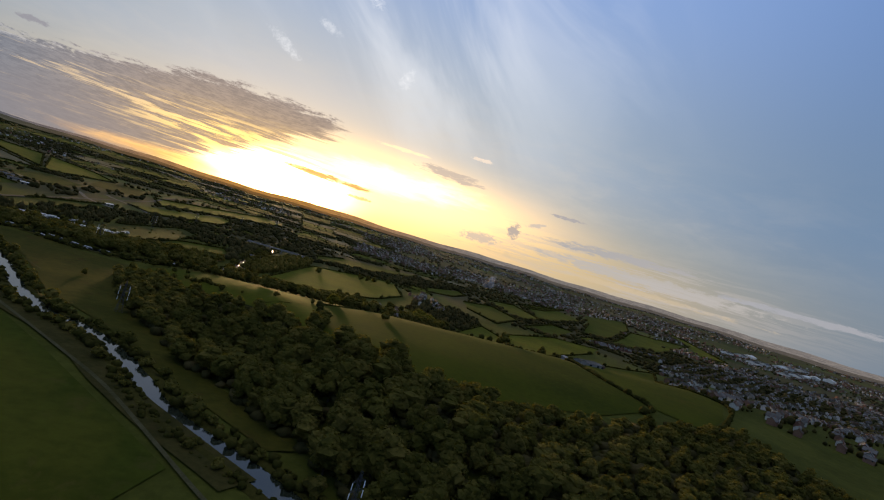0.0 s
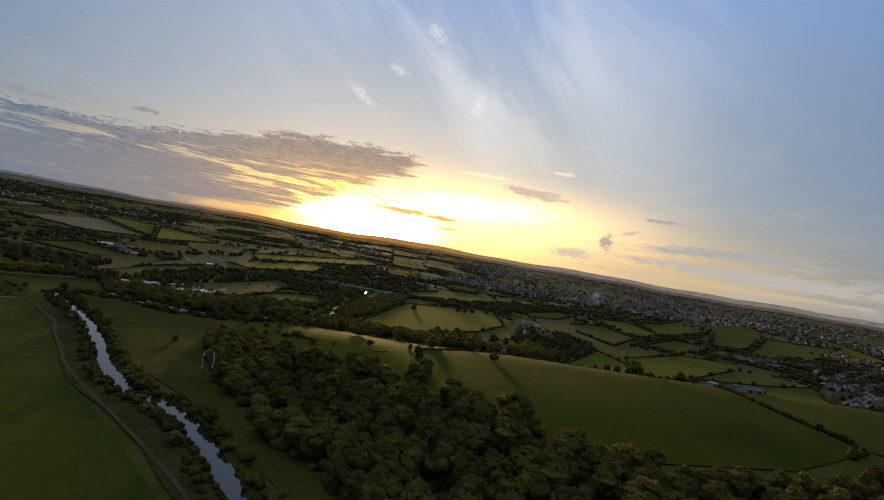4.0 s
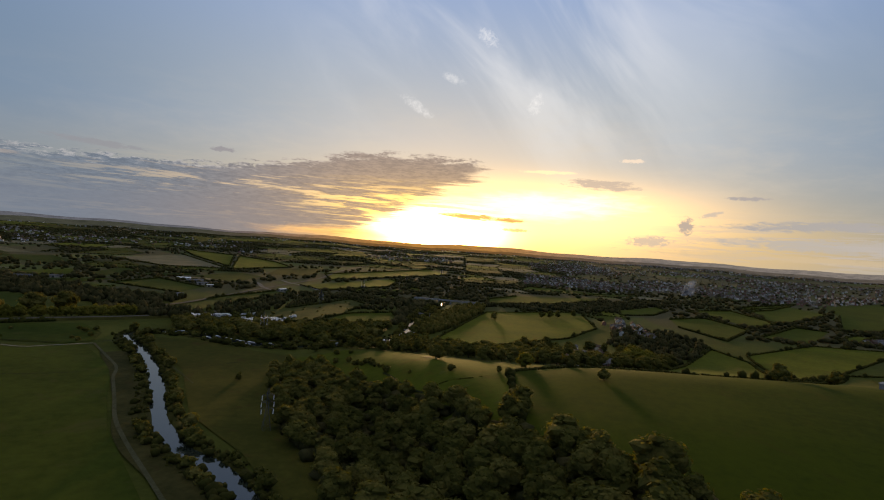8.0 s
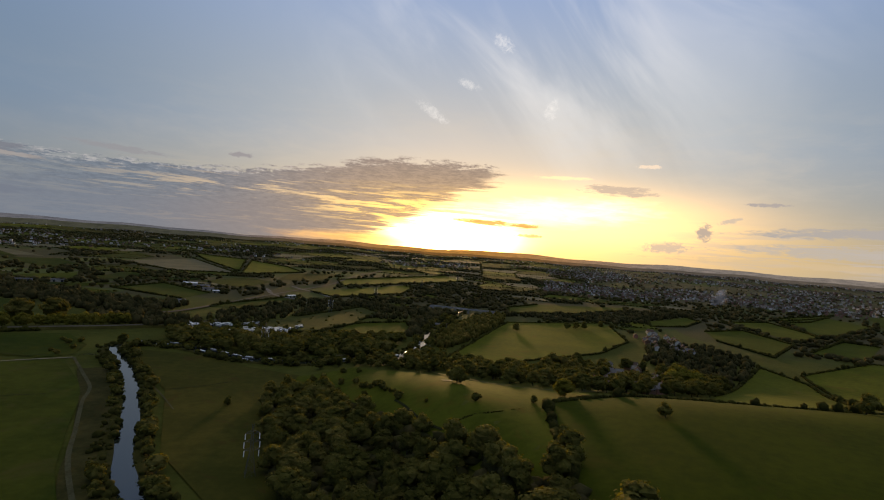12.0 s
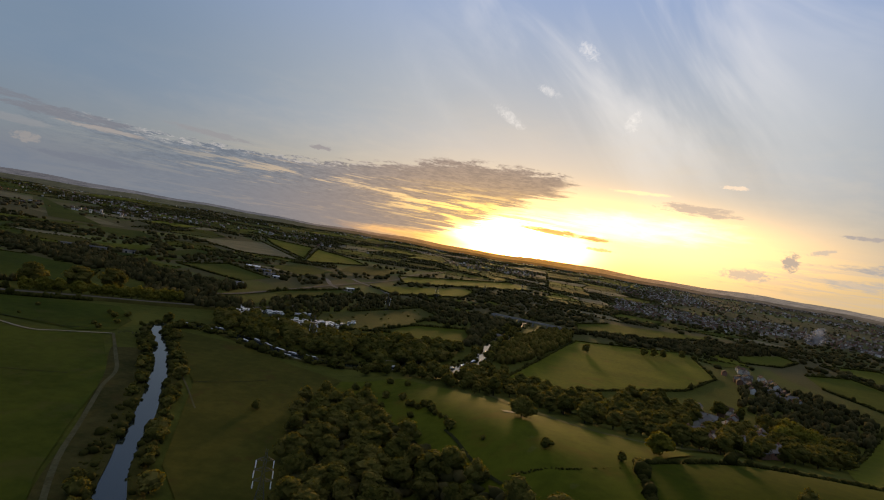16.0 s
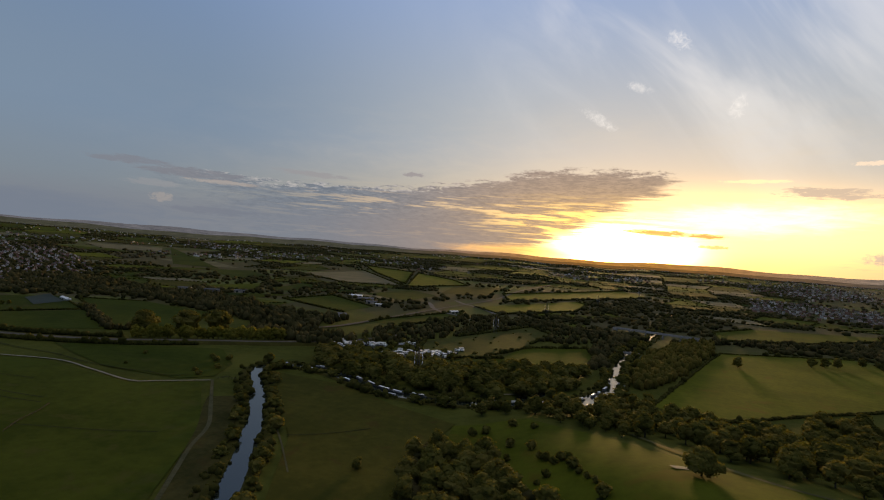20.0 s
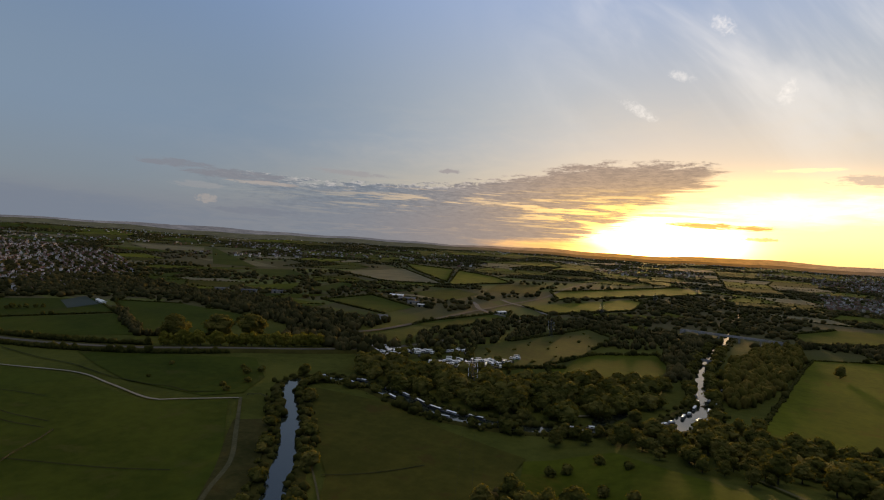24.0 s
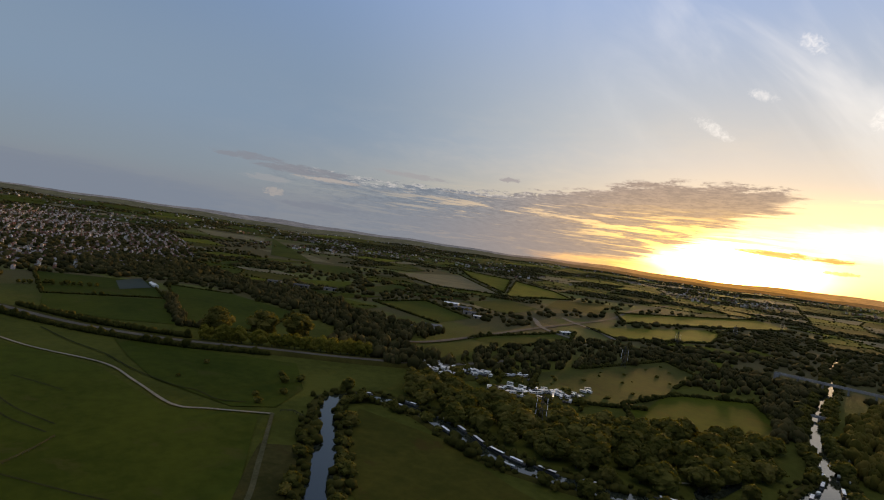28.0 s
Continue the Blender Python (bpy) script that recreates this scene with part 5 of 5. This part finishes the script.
for k in range(13):
    shed("industrial_shed", 1790 + (k % 5) * 120 + rng.uniform(-20, 20), 1420 + (k // 5) * 130 + (k % 5) * 45, 28 + rng.uniform(-6, 6), rng.uniform(60, 100), rng.uniform(26, 40), 9,
         WHITE, rng.choice((WHITE, SLATE)), "large white industrial shed", "sheds of the trading estate")
for x, y, t, w in ((-540, 1010, 40, 34), (-505, 992, 40, 28), (-470, 990, 35, 30), (-455, 1030, 30, 40), (-575, 1300, 20, 40), (-535, 1270, 25, 46), (-500, 1232, 25, 34), (-470, 1205, 20, 24),
                   (-800, 1130, 30, 40), (-850, 1110, 30, 34), (-760, 1165, 30, 36), (-330, 1225, 60, 26)):
    shed("workshop", x, y, t, w * 0.7, w * 0.32, 4, WALL, rng.choice((WHITE, SLATE, SLATE)), "low pale workshop with a metal roof", "workshops of the valley")
shed("grandstand", -822, 862, -21, 36, 6, 3.2, WHITE, WHITE, "long low white stand beside the sports ground", "")
shed("pavilion", 172, 676, 35, 18, 9, 4.5, WHITE, SLATE, "white-walled farmhouse among trees", "")


# ---------------------------------------------------------------- caravans and vans
def van_kind(label, L, W, H, body_mat):
    e = root("parked_van", pose(0, 0, 0), label, "van", "vehicles of the park")
    bm = box(bmesh.new(), -L / 2, L / 2, -W / 2, W / 2, 0.45, H, 0.18)
    part("body", bm, body_mat, e)
    part("windscreen", box(bmesh.new(), L / 2 - 0.05, L / 2 + 0.02, -W * 0.4, W * 0.4, H * 0.55, H * 0.85), GLASS, e)
    for sy in (-1, 1):
        part("side_window", box(bmesh.new(), -L * 0.3, L * 0.35, sy * W / 2 - 0.02, sy * W / 2 + 0.02, H * 0.55, H * 0.82), GLASS, e)
    part("chassis", box(bmesh.new(), -L * 0.42, L * 0.42, -W * 0.42, W * 0.42, 0.0, 0.5), RUBBER, e)
    return e


rng = random.Random(33)
VANS = [van_kind("white caravan parked on the ground of the park", 5.8, 2.2, 2.5, WHITE), van_kind("white panel van parked in a row", 5.6, 2.0, 2.4, WHITE), van_kind("silver car-sized van parked in a row", 4.6, 1.8, 1.7, SLATE)]
van_used = [False] * 3
PARK = ([(-362, 832), (-322, 872), (-276, 862), (-300, 800)], [(-290, 872), (-268, 905), (-238, 895), (-250, 862)], [(-268, 846), (-205, 872), (-192, 846), (-240, 806), (-268, 812)], [(-214, 900), (-196, 905), (-190, 884), (-208, 880)])
for lot in PARK:
    for x, y, turn in house_rows(lot, 6.2, 6.6, 35 + 20 * rng.random(), 0.36):
        i = rng.choice((0, 0, 1, 1, 2, 2))
        m = pose(x, y, land(x, y) + 0.62, 0, 0, turn + rng.uniform(-80, 80))
        if van_used[i]:
            copy_thing(VANS[i], m)
        else:
            van_used[i], VANS[i].matrix_basis = True, m
for lot in PARK:
    field([(x, y) for x, y in lot], ROUGH, "trodden gravel ground of the caravan park", 0.5)


for k in range(34):
    x, y = rng.uniform(-350, -190), rng.uniform(800, 905)
    willows.plant(x, y, rng.uniform(4, 9), rng.uniform(0.9, 1.2))


# ---------------------------------------------------------------- narrowboats
def boat_kind(label, L, cabin_mat, roof_mat):
    """A narrowboat afloat, its waterline at the origin, bow towards +x."""
    e = root("narrowboat", pose(0, 0, 0), label, "boat", "boats moored on the river")
    W = 2.1
    n = 10
    verts, faces = [], []
    for z, k in ((-0.5, 0.86), (0.75, 1.0)):
        ring = [(-L / 2, -W * 0.42 * k), (-L / 2 + 1.2, -W / 2 * k)] + [(L / 2 - 3.0, -W / 2 * k), (L / 2 - 1.2, -W * 0.36 * k), (L / 2, 0)] + [(L / 2 - 1.2, W * 0.36 * k), (L / 2 - 3.0, W / 2 * k)] + [(-L / 2 + 1.2, W / 2 * k), (-L / 2, W * 0.42 * k)]
        verts += [(x, y, z) for x, y in ring]
    n = len(verts) // 2
    faces = [(i, (i + 1) % n, n + (i + 1) % n, n + i) for i in range(n)] + [tuple(range(n, 2 * n)), tuple(range(n - 1, -1, -1))]
    part("hull", mesh_of("hull", verts, faces, [HULL]), HULL, e)
    part("cabin", box(bmesh.new(), -L / 2 + 1.8, L / 2 - 3.2, -0.88, 0.88, 0.7, 1.75, 0.08), cabin_mat, e)
    part("roof", box(bmesh.new(), -L / 2 + 1.7, L / 2 - 3.1, -0.92, 0.92, 1.752, 1.86, 0.04), roof_mat, e)
    for sy in (-1, 1):
        for k in range(5):
            x = -L / 2 + 3 + k * (L - 8) / 4
            part("window", box(bmesh.new(), x - 0.45, x + 0.45, sy * 0.88 - 0.03, sy * 0.88 + 0.03, 1.05, 1.5), GLASS, e)
    part("tiller", box(bmesh.new(), -L / 2 + 0.2, -L / 2 + 1.2, -0.04, 0.04, 1.2, 1.28), STEEL, e)
    return e


BOATS = [boat_kind("narrowboat with a pale roof moored at the bank", 13.0, CABIN, ROOFPALE), boat_kind("white-roofed river cruiser moored at the bank", 8.5, WHITE, WHITE), boat_kind("long dark narrowboat moored at the bank", 15.0, HULL, WHITE)]
boat_used = [False] * 3
line, dirs_ = spline(RIVER, 3)
travel, nxt = 0.0, 0.0
for a, b, d in zip(line, line[1:], dirs_):
    travel += (b - a).length
    moored = (-318 < a.x < -95 and 680 < a.y < 724) or (-95 < a.x < -30 and 700 < a.y < 850)
    if moored and travel > nxt:
        i = rng.choice((0, 0, 1, 2))
        for side in ((-1,) if rng.random() < 0.7 else (-1, 1)):
            q = a + Vector((d.y, -d.x, 0)) * side * rng.uniform(4.2, 6.2)
            m = pose(q.x, q.y, land(q.x, q.y) + 0.36, 0, 0, math.degrees(math.atan2(d.y, d.x)) + rng.uniform(-9, 9) + rng.choice((0, 180)))
            if boat_used[i]:
                copy_thing(BOATS[i], m)
            else:
                boat_used[i], BOATS[i].matrix_basis = True, m
        nxt = travel + rng.uniform(10, 22) * (2.0 if rng.random() < 0.25 else 1)


for x, y, turn in ((-31, 836, 70), (-27, 846, 82), (-22, 858, 64), (-17, 872, 75), (-26, 830, 60), (-19, 884, 80)):
    copy_thing(BOATS[1], pose(x, y, land(x, y) + 0.45, 0, 0, turn + rng.uniform(-8, 8)))


# ---------------------------------------------------------------- pylons and wires
ARMS = ((13.0, 3.5), (17.2, 3.7), (21.4, 3.4))


def pylon(x, y, turn):
    """A lattice pylon with three pairs of arms; the line runs along its local y."""
    e = root("pylon", pose(x, y, land(x, y), 0, 0, turn), "grey steel lattice pylon with pale insulators", "pylon", "pylons of the power line")
    half = lambda z: 2.6 - 1.9 * min(z, 13) / 13 if z < 13 else 0.7 - 0.35 * (z - 13) / 13
    for sx, sy in ((-1, -1), (1, -1), (1, 1), (-1, 1)):
        bm = bmesh.new()
        for z0, z1 in ((-0.5, 13), (13, 26)):
            beam(bm, (sx * half(z0), sy * half(z0), z0), (sx * half(z1), sy * half(z1), z1), 0.15)
        part("leg", bm, STEEL, e)
    bm = bmesh.new()
    zs = [0, 3.6, 6.8, 9.4, 11.4, 13, 15, 17, 19, 21, 23, 25]
    for z0, z1 in zip(zs, zs[1:]):
        a, b = half(z0), half(z1)
        for p, q in (((-1, -1), (1, -1)), ((1, -1), (1, 1)), ((1, 1), (-1, 1)), ((-1, 1), (-1, -1))):
            beam(bm, (p[0] * a, p[1] * a, z0), (q[0] * b, q[1] * b, z1), 0.06)
            beam(bm, (q[0] * a, q[1] * a, z0), (p[0] * b, p[1] * b, z1), 0.06)
    part("bracing", bm, STEEL, e)
    for z, reach in ARMS:
        for s_ in (-1, 1):
            bm = bmesh.new()
            w = half(z)
            for sy in (-1, 1):
                beam(bm, (s_ * w, sy * w, z), (s_ * reach, 0, z + 0.25), 0.09)
                beam(bm, (s_ * w, sy * w, z + 1.5), (s_ * reach, 0, z + 0.3), 0.08)
            arm = part("arm", bm, STEEL, e)
            bm = bmesh.new()
            for k in range(11):
                bmesh.ops.create_cone(bm, cap_ends=True, segments=8, radius1=0.24, radius2=0.12, depth=0.24, matrix=pose(s_ * reach, 0, z - 0.1 - k * 0.27))
            part("insulator", bm, CERAMIC, arm, "glossy white insulator string")
    return e


LINE = [(150, 60), (64, 199), (-91, 450), (-202, 756), (-206, 1050), (-180, 1340), (-105, 1650), (-10, 1960)]
for i, (x, y) in enumerate(LINE):
    a, b = LINE[max(i - 1, 0)], LINE[min(i + 1, len(LINE) - 1)]
    pylon(x, y, math.degrees(math.atan2(b[1] - a[1], b[0] - a[0])) - 90)
wires = root("power_line", pose(0, 0, 0), "thin sagging power cables strung between the pylons", "cable")
for (x0, y0), (x1, y1) in list(zip(LINE, LINE[1:]))[:4]:
    d = Vector((x1 - x0, y1 - y0, 0)).normalized()
    side = Vector((d.y, -d.x, 0))
    for z, reach in ARMS:
        for s_ in (-1, 1):
            bm = bmesh.new()
            pts = []
            for k in range(13):
                t = k / 12
                pts.append(Vector((x0 + (x1 - x0) * t, y0 + (y1 - y0) * t, land(x0, y0) * (1 - t) + land(x1, y1) * t + z - 3.1 - 7 * 4 * t * (1 - t))) + side * s_ * reach)
            rings = [[bm.verts.new(p + o) for o in (Vector((0, 0, 0.014)), side * 0.012, side * -0.012)] for p in pts]
            for p, q in zip(rings, rings[1:]):
                for k in range(3):
                    bm.faces.new((p[k], p[(k + 1) % 3], q[(k + 1) % 3], q[k]))
            part("cable", bm, RUBBER, wires)


# ---------------------------------------------------------------- bonfire smoke
def smoke_plume(x, y):
    """Thin smoke: overlapping ragged puffs, each almost clear, leaning with the light wind."""
    mt = bpy.data.materials.new("thin_smoke")
    mt.use_nodes = True
    mt.node_tree.nodes.clear()
    s = Sheet(mt.node_tree)
    pos = s.put("ShaderNodeNewGeometry").outputs["Position"]
    clear, body, mixed = s.put("ShaderNodeBsdfTransparent"), s.put("ShaderNodeBsdfDiffuse"), s.put("ShaderNodeMixShader")
    body.inputs[0].default_value = (0.75, 0.74, 0.72, 1)
    s.wire(s.m("MULTIPLY", s.ramp(s.noise(pos, 0.05, 4, 0.6), 0.35, 0.75), 0.12), mixed.inputs[0])
    s.wire(clear.outputs[0], mixed.inputs[1])
    s.wire(body.outputs[0], mixed.inputs[2])
    s.wire(mixed.outputs[0], s.put("ShaderNodeOutputMaterial").inputs[0])
    q = random.Random(91)
    verts, faces = [], []
    for k in range(26):
        t = k / 25
        c = (-16 * (1 - t) + q.uniform(-12, 12) * (1.3 - t), q.uniform(-10, 10), 6 + 44 * t + q.uniform(-3, 3))
        vs, fs = blob(q, c, q.uniform(8, 17) * (1.15 - 0.5 * t), 2, 0.7, 0.3)
        o = len(verts)
        verts += vs
        faces += [tuple(i + o for i in f) for f in fs]
    ob = new("smoke_plume", mesh_of("smoke_plume", verts, faces, [mt], None, True))
    ob.matrix_basis = pose(x, y, land(x, y) - 4)
    ob.visible_shadow = False
    tagged(ob, "thin pale bonfire smoke rising beyond the fields", "smoke", kind="stuff")


smoke_plume(790, 1810)


# ---------------------------------------------------------------- bridges, fence, gates
def bridge(name, a, b, z, w, piers, label):
    d = math.degrees(math.atan2(b[1] - a[1], b[0] - a[0]))
    L = math.dist(a, b)
    e = root(name, pose((a[0] + b[0]) / 2, (a[1] + b[1]) / 2, land(*a), 0, 0, d), label, "bridge")
    part("deck", box(bmesh.new(), -L / 2, L / 2, -w / 2, w / 2, z - 1.2, z, 0.1), CONCRETE, e)
    part("roadway", box(bmesh.new(), -L / 2, L / 2, -w / 2 + 0.7, w / 2 - 0.7, z + 0.004, z + 0.08), ASPHALT, e)
    for s_ in (-1, 1):
        part("parapet", box(bmesh.new(), -L / 2, L / 2, s_ * (w / 2 - 0.3) - 0.2, s_ * (w / 2 - 0.3) + 0.2, z + 0.002, z + 1.1, 0.05), CONCRETE, e)
        part("abutment", box(bmesh.new(), s_ * (L / 2 - 3) - 3, s_ * (L / 2 - 3) + 3, -w / 2 + 0.3, w / 2 - 0.3, -2, z - 1.21), CONCRETE, e)
    for k in range(piers):
        x = -L / 2 + L * (k + 1) / (piers + 1)
        for s_ in (-1, 1):
            part("pier", box(bmesh.new(), x - 0.8, x + 0.8, s_ * w * 0.3 - 0.8, s_ * w * 0.3 + 0.8, -2, z - 1.21, 0.15), CONCRETE, e)


bridge("road_bridge", (-52, 1219), (72, 1191), 8, 9, 4, "long pale concrete road bridge over the river")
bridge("footbridge", (-38, 1010), (-12, 1006), 3.5, 3, 1, "low dark footbridge over the river")


def fence(pts, label):
    e = root("fence", pose(0, 0, 0), label, "fence")
    for (x0, y0), (x1, y1) in zip(pts, pts[1:]):
        n = max(1, int(math.dist((x0, y0), (x1, y1)) / 3))
        for k in range(n + 1):
            x, y = x0 + (x1 - x0) * k / n, y0 + (y1 - y0) * k / n
            z = land(x, y)
            part("post", box(bmesh.new(), x - 0.09, x + 0.09, y - 0.09, y + 0.09, z - 0.3, z + 1.4), BARK, e)
        for h in (1.0, 1.5):
            bm = bmesh.new()
            beam(bm, (x0, y0, land(x0, y0) + h + 0.35), (x1, y1, land(x1, y1) + h + 0.35), 0.14)
            part("rail", bm, BARK, e)


fence([(-335, 500), (-345, 513), (-354, 530), (-362, 541)], "weathered wooden fence at the corner of the pasture")
fence([(-327, 646), (-322, 652), (-312, 650)], "small wooden gate at the end of the path")
ribbon("yard", [(-3, 569), (1, 571), (5, 572)], 5, 1.0, DIRT, "small pale gravel yard beside a round tree", "yard", 3)
